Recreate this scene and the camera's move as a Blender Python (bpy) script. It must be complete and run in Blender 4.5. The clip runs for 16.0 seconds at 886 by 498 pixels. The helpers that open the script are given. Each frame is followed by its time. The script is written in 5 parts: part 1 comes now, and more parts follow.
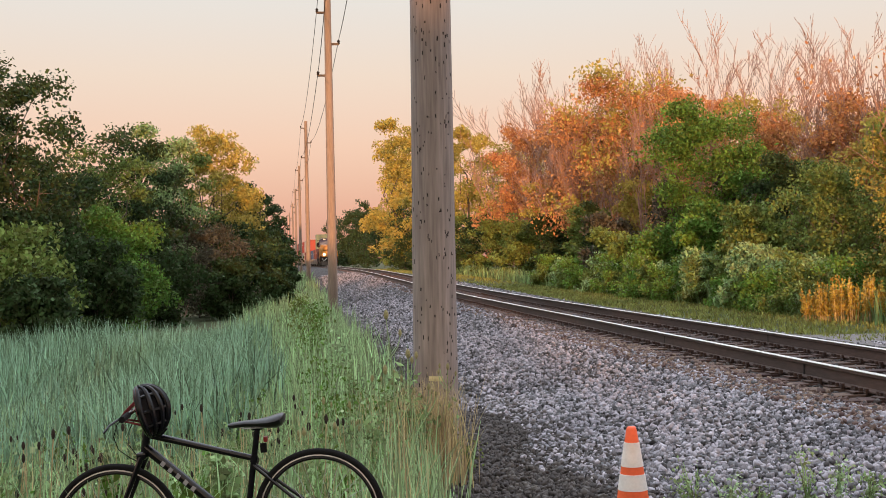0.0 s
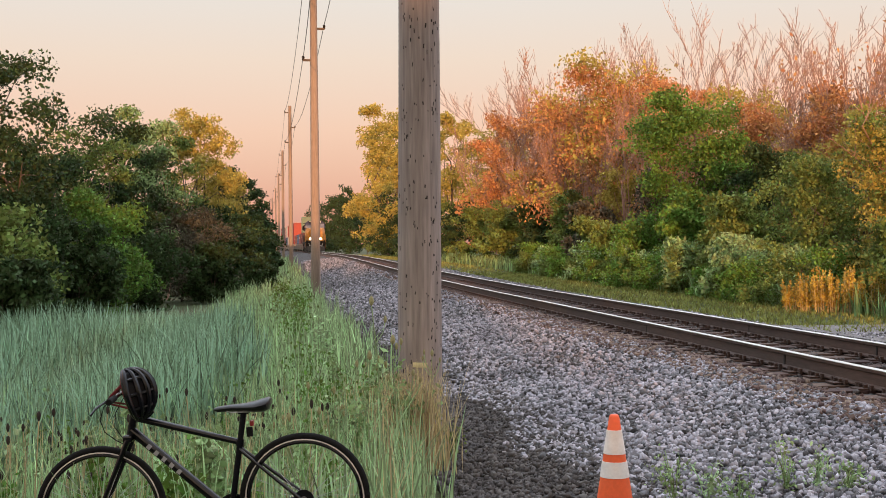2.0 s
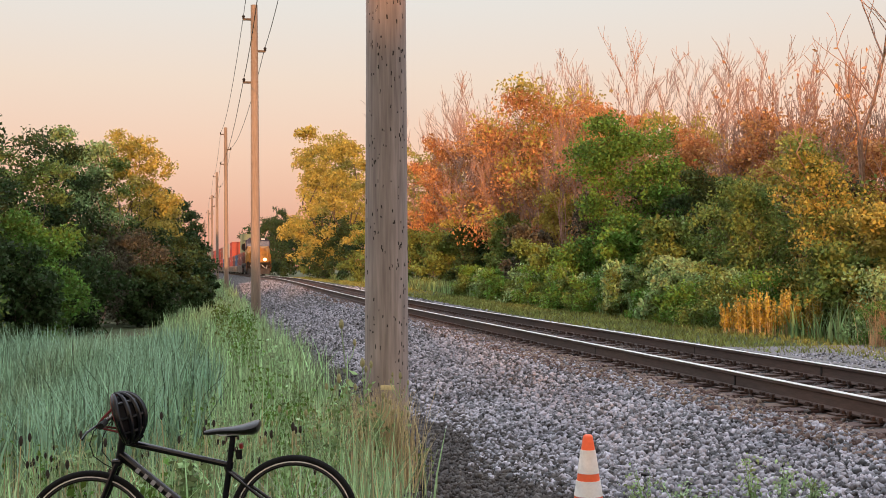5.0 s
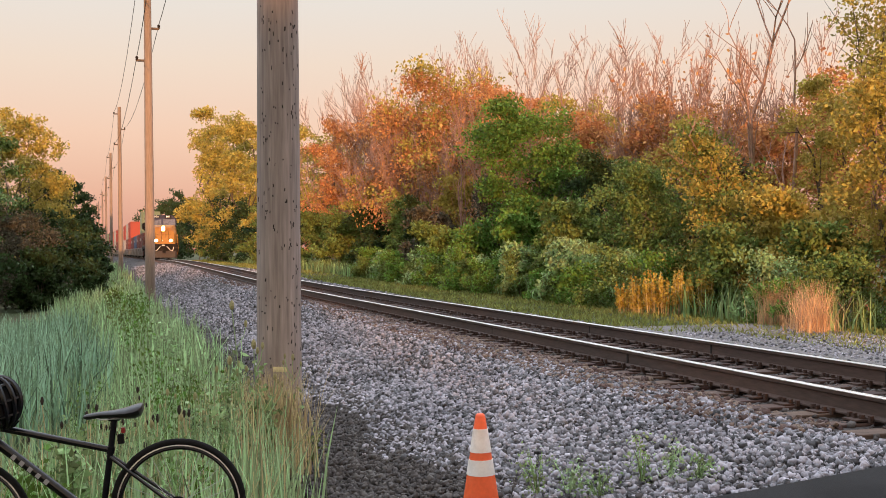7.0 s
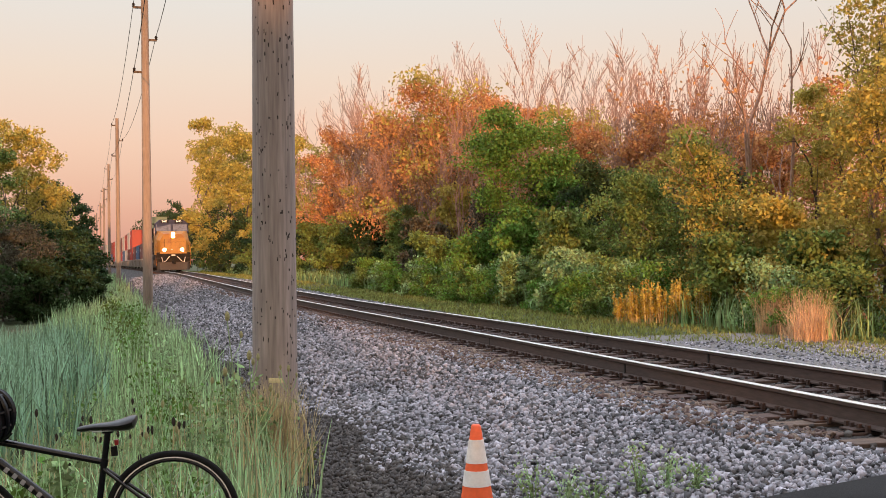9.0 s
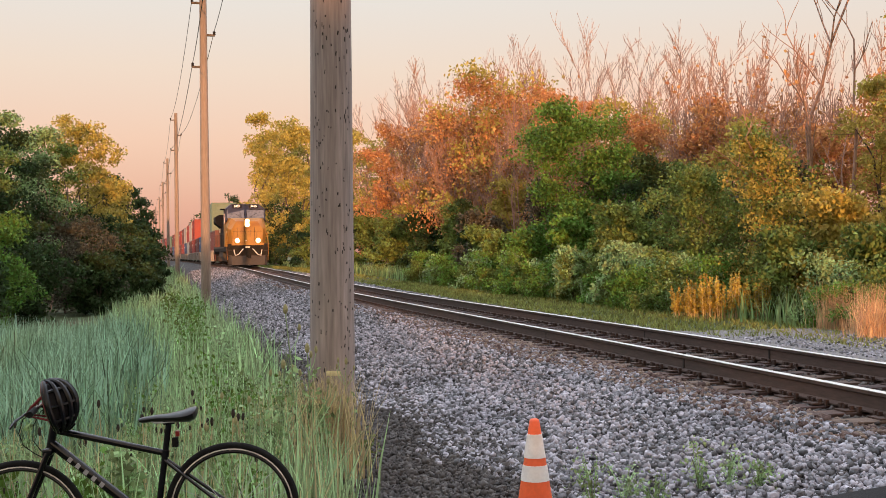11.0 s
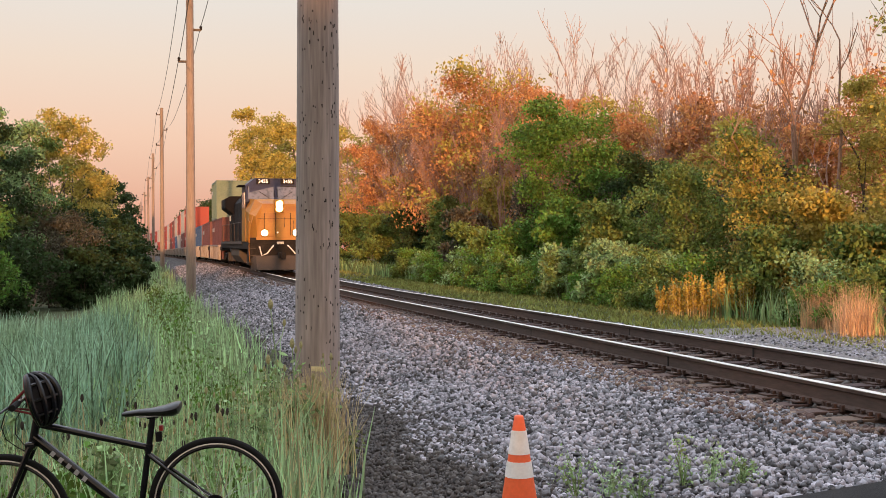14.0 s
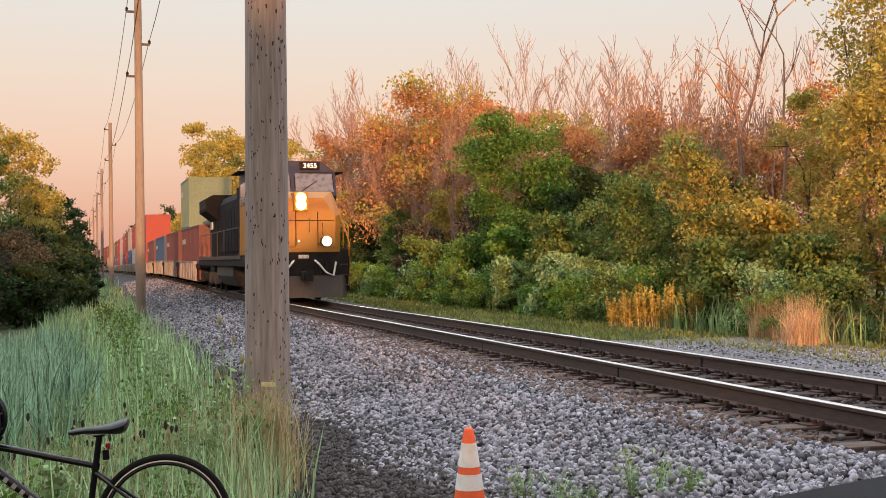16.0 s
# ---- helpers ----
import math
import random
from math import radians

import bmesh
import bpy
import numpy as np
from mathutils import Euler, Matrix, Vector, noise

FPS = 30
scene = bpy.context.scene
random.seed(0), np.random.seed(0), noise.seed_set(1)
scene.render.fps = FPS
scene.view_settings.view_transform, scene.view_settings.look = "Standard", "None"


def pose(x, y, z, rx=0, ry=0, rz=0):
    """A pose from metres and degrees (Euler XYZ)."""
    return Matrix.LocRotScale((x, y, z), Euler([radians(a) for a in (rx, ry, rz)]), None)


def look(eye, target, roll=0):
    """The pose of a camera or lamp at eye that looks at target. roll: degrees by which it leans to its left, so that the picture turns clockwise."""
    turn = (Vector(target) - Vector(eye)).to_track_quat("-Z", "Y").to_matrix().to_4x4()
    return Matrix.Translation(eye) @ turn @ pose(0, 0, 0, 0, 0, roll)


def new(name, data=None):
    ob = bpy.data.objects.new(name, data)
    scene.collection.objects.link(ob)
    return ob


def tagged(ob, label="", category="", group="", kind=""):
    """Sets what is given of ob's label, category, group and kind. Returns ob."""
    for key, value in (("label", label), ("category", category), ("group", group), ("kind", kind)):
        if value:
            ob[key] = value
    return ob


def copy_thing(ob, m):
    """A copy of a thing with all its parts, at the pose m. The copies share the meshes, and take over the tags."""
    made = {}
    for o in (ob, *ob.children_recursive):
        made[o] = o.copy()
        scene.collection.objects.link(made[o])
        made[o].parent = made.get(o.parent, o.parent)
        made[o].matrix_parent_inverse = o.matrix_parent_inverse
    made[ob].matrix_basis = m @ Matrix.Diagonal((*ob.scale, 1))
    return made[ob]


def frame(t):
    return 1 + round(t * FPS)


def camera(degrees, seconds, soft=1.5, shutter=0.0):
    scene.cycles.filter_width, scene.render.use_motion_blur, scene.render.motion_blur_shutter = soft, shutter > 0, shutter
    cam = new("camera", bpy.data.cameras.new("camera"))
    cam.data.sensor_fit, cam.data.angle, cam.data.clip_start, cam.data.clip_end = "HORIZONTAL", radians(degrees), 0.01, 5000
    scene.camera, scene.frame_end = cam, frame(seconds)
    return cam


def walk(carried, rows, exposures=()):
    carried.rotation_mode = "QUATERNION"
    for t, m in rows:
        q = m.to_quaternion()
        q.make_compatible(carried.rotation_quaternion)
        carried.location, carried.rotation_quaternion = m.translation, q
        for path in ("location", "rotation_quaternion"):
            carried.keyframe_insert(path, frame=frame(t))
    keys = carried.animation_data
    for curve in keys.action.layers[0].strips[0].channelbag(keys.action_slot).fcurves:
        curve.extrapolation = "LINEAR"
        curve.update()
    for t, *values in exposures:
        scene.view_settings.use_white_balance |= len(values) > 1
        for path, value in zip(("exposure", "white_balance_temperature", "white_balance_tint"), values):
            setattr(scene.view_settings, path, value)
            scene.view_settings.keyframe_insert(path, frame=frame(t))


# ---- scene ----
cam = camera(42.6, 16.0, 0.9)
PATH = [
    (0, (-6.364, 0.542, 1.216), (-6.113, 2.526, 1.234), -1.2),
    (0.5, (-6.366, 0.549, 1.213), (-6.114, 2.533, 1.223), -0.8),
    (1, (-6.368, 0.553, 1.21), (-6.115, 2.537, 1.215), -0.3),
    (1.5, (-6.369, 0.545, 1.209), (-6.091, 2.526, 1.201), -0.1),
    (2, (-6.394, 0.509, 1.22), (-6.113, 2.489, 1.214), -0.5),
    (2.5, (-6.463, 0.451, 1.24), (-6.189, 2.432, 1.239), -1.1),
    (3, (-6.483, 0.371, 1.252), (-6.197, 2.351, 1.257), -1.2),
    (3.2, (-6.546, 0.272, 1.265), (-6.243, 2.249, 1.28), -1.0),
    (5.3, (-6.703, 0.459, 1.227), (-6.273, 2.412, 1.262), -0.4),
    (5.5, (-6.699, 0.481, 1.222), (-6.24, 2.427, 1.259), -0.3),
    (6, (-6.679, 0.476, 1.218), (-6.152, 2.405, 1.259), -0.2),
    (6.5, (-6.653, 0.475, 1.213), (-6.095, 2.395, 1.237), -0.6),
    (7, (-6.626, 0.48, 1.211), (-6.06, 2.398, 1.211), -0.6),
    (7.5, (-6.601, 0.481, 1.211), (-6.021, 2.395, 1.213), -0.7),
    (8, (-6.57, 0.538, 1.204), (-5.981, 2.449, 1.215), -0.9),
    (8.5, (-6.568, 0.535, 1.207), (-5.979, 2.447, 1.221), -1.0),
    (9, (-6.602, 0.485, 1.211), (-6.033, 2.402, 1.229), -0.8),
    (9.5, (-6.61, 0.526, 1.208), (-6.091, 2.457, 1.216), -0.5),
    (10, (-6.613, 0.529, 1.209), (-6.126, 2.469, 1.215), -0.7),
    (12.5, (-6.613, 0.536, 1.201), (-6.14, 2.48, 1.213), -0.7),
    (13, (-6.612, 0.542, 1.199), (-6.129, 2.483, 1.215), -0.6),
    (13.5, (-6.614, 0.534, 1.203), (-6.127, 2.474, 1.207), -0.4),
    (14, (-6.612, 0.532, 1.2), (-6.112, 2.469, 1.203), -0.3),
    (14.5, (-6.608, 0.523, 1.201), (-6.079, 2.451, 1.221), -0.4),
    (15, (-6.603, 0.513, 1.201), (-6.046, 2.433, 1.233), -0.5),
    (15.5, (-6.598, 0.488, 1.199), (-6.023, 2.404, 1.226), -0.8),
    (16, (-6.596, 0.485, 1.203), (-6.016, 2.399, 1.229), -0.8),
]
walk(cam, [(t, look(eye, target, roll)) for t, eye, target, roll in PATH])

# ---- light: low sun behind the viewer, pink anti-solar sky ----
SUN_FROM = Vector((-0.10, -0.99, 0.064)).normalized()
world = bpy.data.worlds.new("sky")
scene.world = world
world.use_nodes = True
wn, wl = world.node_tree.nodes, world.node_tree.links
wn.clear()
w_out = wn.new("ShaderNodeOutputWorld")
w_geo = wn.new("ShaderNodeTexCoord")
w_sep = wn.new("ShaderNodeSeparateXYZ")
wl.new(w_geo.outputs["Generated"], w_sep.inputs[0])
w_ramp = wn.new("ShaderNodeValToRGB")
wl.new(w_sep.outputs["Z"], w_ramp.inputs[0])
stops = [(0.0, (0.60, 0.28, 0.26)), (0.045, (0.71, 0.35, 0.31)), (0.10, (0.83, 0.50, 0.40)), (0.16, (0.83, 0.62, 0.51)),
         (0.23, (0.78, 0.71, 0.66)), (0.36, (0.95, 0.98, 1.05)), (0.6, (1.9, 2.05, 2.3)), (1.0, (2.9, 3.1, 3.5))]
while len(w_ramp.color_ramp.elements) < len(stops):
    w_ramp.color_ramp.elements.new(0.5)
for e, (p, c) in zip(w_ramp.color_ramp.elements, stops):
    e.position, e.color = p, (*c, 1)
# towards the setting sun the sky is far brighter and warmer
w_dot = wn.new("ShaderNodeVectorMath")
w_dot.operation = "DOT_PRODUCT"
wl.new(w_geo.outputs["Generated"], w_dot.inputs[0])
w_dot.inputs[1].default_value = (SUN_FROM.x, SUN_FROM.y, 0.25)
w_west = wn.new("ShaderNodeMapRange")
w_west.interpolation_type = "SMOOTHSTEP"
w_west.inputs["From Min"].default_value, w_west.inputs["From Max"].default_value = -0.25, 0.95
wl.new(w_dot.outputs["Value"], w_west.inputs["Value"])
w_mix = wn.new("ShaderNodeMix")
w_mix.data_type = "RGBA"
w_mix.inputs["B"].default_value = (0.85, 0.68, 0.58, 1)
wl.new(w_west.outputs[0], w_mix.inputs["Factor"])
wl.new(w_ramp.outputs["Color"], w_mix.inputs["A"])
w_bg = wn.new("ShaderNodeBackground")
w_bg.inputs["Strength"].default_value = 0.92
wl.new(w_mix.outputs["Result"], w_bg.inputs["Color"])
w_sky = wn.new("ShaderNodeTexSky")
w_sky.sky_type = "NISHITA"
w_sky.sun_disc = False
w_sky.sun_elevation = math.asin(SUN_FROM.z)
w_sky.sun_rotation = math.atan2(SUN_FROM.x, SUN_FROM.y)
w_bg2 = wn.new("ShaderNodeBackground")
w_bg2.inputs["Strength"].default_value = 0.05
wl.new(w_sky.outputs["Color"], w_bg2.inputs["Color"])
w_add = wn.new("ShaderNodeAddShader")
wl.new(w_bg.outputs[0], w_add.inputs[0])
wl.new(w_bg2.outputs[0], w_add.inputs[1])
wl.new(w_add.outputs[0], w_out.inputs["Surface"])
sun_data = bpy.data.lights.new("sun", "SUN")
sun_data.energy, sun_data.angle, sun_data.color = 5.0, radians(0.6), (1.0, 0.45, 0.19)
sun = new("sun", sun_data)
sun.matrix_world = look((-100, -300, 60), Vector((-100, -300, 60)) - SUN_FROM * 10)
scene.view_settings.exposure = 0.0

# ---- materials ----


def material(name, color, rough=0.7, metal=0.0, var=0.25, scale=6.0, fine=60.0, bump=0.2, second=None, amount=0.5, island=0.0, through_light=0.0,
             object_var=0.0, stretch=(1, 1, 1), dist=0.01, spec=0.5):
    """Principled surface with two scales of colour variation, optional second colour in patches, per-piece variation and fine relief."""
    m = bpy.data.materials.new(name)
    m.use_nodes = True
    n, l = m.node_tree.nodes, m.node_tree.links
    bsdf = n["Principled BSDF"]
    bsdf.inputs["Roughness"].default_value = rough
    bsdf.inputs["Metallic"].default_value = metal
    bsdf.inputs["Specular IOR Level"].default_value = spec
    tc = n.new("ShaderNodeTexCoord")
    mp = n.new("ShaderNodeMapping")
    mp.inputs["Scale"].default_value = stretch
    l.new(tc.outputs["Object"], mp.inputs[0])
    big = n.new("ShaderNodeTexNoise")
    big.inputs["Scale"].default_value = scale
    big.inputs["Detail"].default_value = 4
    l.new(mp.outputs[0], big.inputs["Vector"])
    small = n.new("ShaderNodeTexNoise")
    small.inputs["Scale"].default_value = fine
    small.inputs["Detail"].default_value = 3
    l.new(mp.outputs[0], small.inputs["Vector"])
    mixc = n.new("ShaderNodeMix")
    mixc.data_type = "RGBA"
    c2 = second if second else tuple(min(1, c * 0.6) for c in color)
    mixc.inputs["A"].default_value = (*color, 1)
    mixc.inputs["B"].default_value = (*c2, 1)
    rng = n.new("ShaderNodeMapRange")
    rng.inputs["From Min"].default_value = 0.62 - amount * 0.3
    rng.inputs["From Max"].default_value = 0.82 - amount * 0.3
    l.new(big.outputs["Fac"], rng.inputs["Value"])
    l.new(rng.outputs[0], mixc.inputs["Factor"])
    hsv = n.new("ShaderNodeHueSaturation")
    l.new(mixc.outputs["Result"], hsv.inputs["Color"])
    val = n.new("ShaderNodeMapRange")
    val.inputs["From Min"].default_value, val.inputs["From Max"].default_value = 0.25, 0.75
    val.inputs["To Min"].default_value, val.inputs["To Max"].default_value = 1 - var, 1 + var
    l.new(small.outputs["Fac"], val.inputs["Value"])
    last = val.outputs[0]
    if island or object_var:
        if island:
            src = n.new("ShaderNodeNewGeometry").outputs["Random Per Island"]
            k = island
        else:
            src = n.new("ShaderNodeObjectInfo").outputs["Random"]
            k = object_var
        r2 = n.new("ShaderNodeMapRange")
        r2.inputs["To Min"].default_value, r2.inputs["To Max"].default_value = 1 - k, 1 + k
        l.new(src, r2.inputs["Value"])
        mul = n.new("ShaderNodeMath")
        mul.operation = "MULTIPLY"
        l.new(last, mul.inputs[0])
        l.new(r2.outputs[0], mul.inputs[1])
        last = mul.outputs[0]
        r3 = n.new("ShaderNodeMapRange")
        r3.inputs["To Min"].default_value, r3.inputs["To Max"].default_value = 0.5 - 0.05 * k, 0.5 + 0.06 * k
        l.new(src, r3.inputs["Value"])
        l.new(r3.outputs[0], hsv.inputs["Hue"])
    l.new(last, hsv.inputs["Value"])
    l.new(hsv.outputs[0], bsdf.inputs["Base Color"])
    if bump:
        bp = n.new("ShaderNodeBump")
        bp.inputs["Strength"].default_value = bump
        bp.inputs["Distance"].default_value = dist
        l.new(small.outputs["Fac"], bp.inputs["Height"])
        l.new(bp.outputs[0], bsdf.inputs["Normal"])
    if through_light:
        tr = n.new("ShaderNodeBsdfTranslucent")
        l.new(hsv.outputs[0], tr.inputs["Color"])
        mx = n.new("ShaderNodeMixShader")
        mx.inputs[0].default_value = through_light
        l.new(bsdf.outputs[0], mx.inputs[1])
        l.new(tr.outputs[0], mx.inputs[2])
        l.new(mx.outputs[0], n["Material Output"].inputs["Surface"])
    return m


def glow(name, color, strength):
    m = bpy.data.materials.new(name)
    m.use_nodes = True
    b = m.node_tree.nodes["Principled BSDF"]
    b.inputs["Base Color"].default_value = (*color, 1)
    b.inputs["Emission Color"].default_value = (*color, 1)
    b.inputs["Emission Strength"].default_value = strength
    return m


# clump-sized tone noise stands in for light and dark between leaf clumps
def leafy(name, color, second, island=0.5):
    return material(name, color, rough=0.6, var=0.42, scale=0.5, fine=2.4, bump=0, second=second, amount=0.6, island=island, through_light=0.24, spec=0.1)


M = {
    "soil": material("soil_and_turf", (0.055, 0.075, 0.025), 0.95, var=0.5, scale=0.25, fine=9, bump=0.8, second=(0.10, 0.085, 0.04), dist=0.05),
    # bed far darker than its stones, standing in for shade between them
    "bed": material("stone_bed_with_gap_shade", (0.06, 0.055, 0.055), 0.95, var=0.6, scale=0.8, fine=22, bump=1.0, second=(0.035, 0.031, 0.03), dist=0.05),
    "stone": material("crushed_stone", (0.23, 0.23, 0.258), 0.75, var=0.25, scale=0.6, fine=50, bump=0.3, second=(0.165, 0.165, 0.19), amount=0.5, island=0.92),
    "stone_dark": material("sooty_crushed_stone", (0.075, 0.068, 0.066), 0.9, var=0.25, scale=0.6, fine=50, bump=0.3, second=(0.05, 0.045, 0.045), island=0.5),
    "gravel": material("fine_grey_gravel", (0.20, 0.19, 0.19), 0.95, var=0.6, scale=1.2, fine=30, bump=0.9, second=(0.12, 0.12, 0.10), dist=0.03),
    "asphalt": material("asphalt", (0.02, 0.02, 0.021), 0.9, var=0.4, scale=1.5, fine=120, bump=0.6, dist=0.004, spec=0.2),
    "rail_web": material("rusty_rail_steel", (0.055, 0.036, 0.029), 0.75, 0.0, var=0.3, scale=1.5, fine=40, bump=0.3, second=(0.08, 0.045, 0.032), stretch=(1, 0.15, 1)),
    "rail_top": material("polished_rail_head", (0.95, 0.94, 0.93), 0.34, 1.0, var=0.04, scale=3, fine=60, bump=0.02, second=(0.86, 0.85, 0.83), stretch=(1, 0.05, 1)),
    "tie": material("weathered_tie_wood", (0.06, 0.036, 0.031), 0.9, var=0.4, scale=3, fine=40, bump=0.6, second=(0.095, 0.058, 0.048), object_var=0.4, stretch=(0.15, 1, 1)),
    "plate": material("rusty_plate_steel", (0.06, 0.035, 0.027), 0.85, var=0.3, scale=6, fine=60, bump=0.4),
    "pole": material("weathered_pole_wood", (0.265, 0.22, 0.205), 0.85, var=0.3, scale=2.5, fine=40, bump=0.7, second=(0.36, 0.30, 0.28), amount=0.5, stretch=(1, 1, 0.06), dist=0.008),
    "pole_far": material("weathered_far_pole_wood", (0.30, 0.24, 0.20), 0.85, var=0.2, scale=2, fine=30, bump=0.3, stretch=(1, 1, 0.1)),
    "dark": material("dark_cavity", (0.02, 0.016, 0.014), 0.95, var=0.2, bump=0),
    "steel": material("galvanised_steel", (0.38, 0.38, 0.38), 0.5, 0.8, var=0.2, bump=0.05),
    "wire": material("black_cable", (0.05, 0.05, 0.055), 0.6, var=0.1, bump=0),
    "tag": material("cream_painted_tag", (0.75, 0.66, 0.38), 0.5, var=0.1, bump=0.05),
    "bark": material("grey_brown_bark", (0.13, 0.10, 0.08), 0.9, var=0.4, scale=3, fine=25, bump=0.6, stretch=(1, 1, 0.3), dist=0.02),
    "dead": material("bare_pinkish_branches", (0.40, 0.25, 0.195), 0.85, var=0.3, scale=1, fine=20, bump=0.2, stretch=(1, 1, 0.3)),
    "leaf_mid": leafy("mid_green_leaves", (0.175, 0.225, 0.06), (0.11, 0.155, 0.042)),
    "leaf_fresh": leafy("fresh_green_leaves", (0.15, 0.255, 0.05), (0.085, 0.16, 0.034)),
    # dark green foliage, also the stand-in for shade on the near-side trees
    "leaf_dark": leafy("dark_and_shaded_green_leaves", (0.05, 0.08, 0.03), (0.034, 0.058, 0.022)),
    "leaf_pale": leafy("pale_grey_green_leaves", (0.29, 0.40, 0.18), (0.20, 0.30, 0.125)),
    # the low sun's gold and orange is put into these two leaf colours
    "leaf_gold": leafy("sunlit_yellow_green_leaves", (0.46, 0.37, 0.095), (0.33, 0.295, 0.075), 0.22),
    "leaf_rust": leafy("sunlit_rust_orange_leaves", (0.56, 0.27, 0.12), (0.45, 0.235, 0.10), 0.28),
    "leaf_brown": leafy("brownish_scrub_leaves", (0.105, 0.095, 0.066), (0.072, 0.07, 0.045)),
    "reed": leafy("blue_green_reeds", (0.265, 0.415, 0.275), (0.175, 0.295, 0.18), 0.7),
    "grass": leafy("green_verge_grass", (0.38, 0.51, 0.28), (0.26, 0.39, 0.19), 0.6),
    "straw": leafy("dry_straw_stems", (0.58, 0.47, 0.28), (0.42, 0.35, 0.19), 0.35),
    "stone_rust": material("rust_stained_crushed_stone", (0.15, 0.10, 0.085), 0.9, var=0.25, scale=0.6, fine=50, bump=0.3, second=(0.09, 0.06, 0.05), island=0.55),
    # straw-like grass with the low sun's orange put into its colour
    "tuft": leafy("orange_sunlit_dry_grass", (0.70, 0.46, 0.28), (0.46, 0.29, 0.15), 0.35),
    "panel": material("tarred_crossing_timber", (0.06, 0.04, 0.033), 0.85, var=0.35, scale=3, fine=40, bump=0.5, second=(0.16, 0.06, 0.035)),
    "seed": material("dark_brown_seed_heads", (0.03, 0.019, 0.015), 0.9, var=0.3, bump=0.4),
    "strip": leafy("yellowish_short_grass", (0.27, 0.29, 0.09), (0.19, 0.22, 0.07), 0.4),
    "tan_head": material("pale_tan_bristly_heads", (0.30, 0.28, 0.14), 0.9, var=0.3, fine=120, bump=0.4, second=(0.22, 0.19, 0.10)),
    "goldflower": leafy("golden_flower_spikes", (0.50, 0.36, 0.08), (0.38, 0.30, 0.07), 0.3),
}

# ---- mesh tools ----


def fast_mesh(name, verts, faces, mat, smooth=False):
    """A mesh from arrays of vertices and of equal-sized faces."""
    verts, faces = np.asarray(verts, dtype=np.float32), np.asarray(faces, dtype=np.int32)
    me = bpy.data.meshes.new(name)
    me.vertices.add(len(verts))
    me.vertices.foreach_set("co", verts.ravel())
    k = faces.shape[1]
    me.loops.add(faces.size)
    me.loops.foreach_set("vertex_index", faces.ravel())
    me.polygons.add(len(faces))
    me.polygons.foreach_set("loop_start", np.arange(0, faces.size, k, dtype=np.int32))
    me.update(calc_edges=True)
    if smooth:
        me.polygons.foreach_set("use_smooth", np.ones(len(faces), dtype=bool))
    me.materials.append(mat)
    return me


def link_part(name, me, parent=None, label=""):
    ob = new(name, me)
    if parent is not None:
        ob.parent = parent
    if label:
        ob["label"] = label
    return ob


def part(name, bm, mat, parent=None, label="", smooth=False):
    """Links a bmesh as one mesh object under a thing or part."""
    me = bpy.data.meshes.new(name)
    bmesh.ops.recalc_face_normals(bm, faces=bm.faces[:])
    bm.to_mesh(me)
    bm.free()
    me.materials.append(mat)
    if smooth:
        me.polygons.foreach_set("use_smooth", np.ones(len(me.polygons), dtype=bool))
        me.set_sharp_from_angle(angle=radians(40))
    return link_part(name, me, parent, label)


def thing(name, m, label, category, group="", kind=""):
    ob = new(name)
    ob.matrix_world = m
    return tagged(ob, label, category, group, kind)


def add_box(bm, lo, hi, bevel=0.0):
    r = bmesh.ops.create_cube(bm, size=1.0)
    c = [(a + b) / 2 for a, b in zip(lo, hi)]
    s = [abs(b - a) for a, b in zip(lo, hi)]
    bmesh.ops.scale(bm, vec=s, verts=r["verts"])
    bmesh.ops.translate(bm, vec=c, verts=r["verts"])
    if bevel:
        es = list({e for v in r["verts"] for e in v.link_edges})
        bmesh.ops.bevel(bm, geom=es, offset=bevel, segments=2, affect="EDGES", profile=0.6)
    return bm


def box(lo, hi, bevel=0.0):
    return add_box(bmesh.new(), lo, hi, bevel)


def add_tube(bm, p0, p1, r0, r1=None, n=10, caps=True):
    r1 = r0 if r1 is None else r1
    p0, p1 = Vector(p0), Vector(p1)
    d = p1 - p0
    q = d.to_track_quat("Z", "Y").to_matrix().to_4x4()
    bmesh.ops.create_cone(bm, cap_ends=caps, segments=n, radius1=r0, radius2=r1, depth=d.length,
                          matrix=Matrix.Translation((p0 + p1) / 2) @ q)
    return bm


def tube(p0, p1, r0, r1=None, n=10):
    return add_tube(bmesh.new(), p0, p1, r0, r1, n)


def add_sweep(bm, pts, r, n=8, closed=False):
    """A round bar along points."""
    pts = [Vector(p) for p in pts]
    rings = []
    m = len(pts)
    for i, p in enumerate(pts):
        a = pts[(i - 1) % m] if (closed or i > 0) else p
        b = pts[(i + 1) % m] if (closed or i < m - 1) else p
        q = (b - a).to_track_quat("Z", "Y").to_matrix()
        rr = r[i] if isinstance(r, (list, tuple)) else r
        rings.append([bm.verts.new(p + q @ Vector((math.cos(2 * math.pi * k / n) * rr, math.sin(2 * math.pi * k / n) * rr, 0))) for k in range(n)])
    for i in range(m if closed else m - 1):
        r0, r1 = rings[i], rings[(i + 1) % m]
        for k in range(n):
            bm.faces.new((r0[k], r0[(k + 1) % n], r1[(k + 1) % n], r1[k]))
    if not closed:
        bm.faces.new(rings[0][::-1])
        bm.faces.new(rings[-1])
    return bm


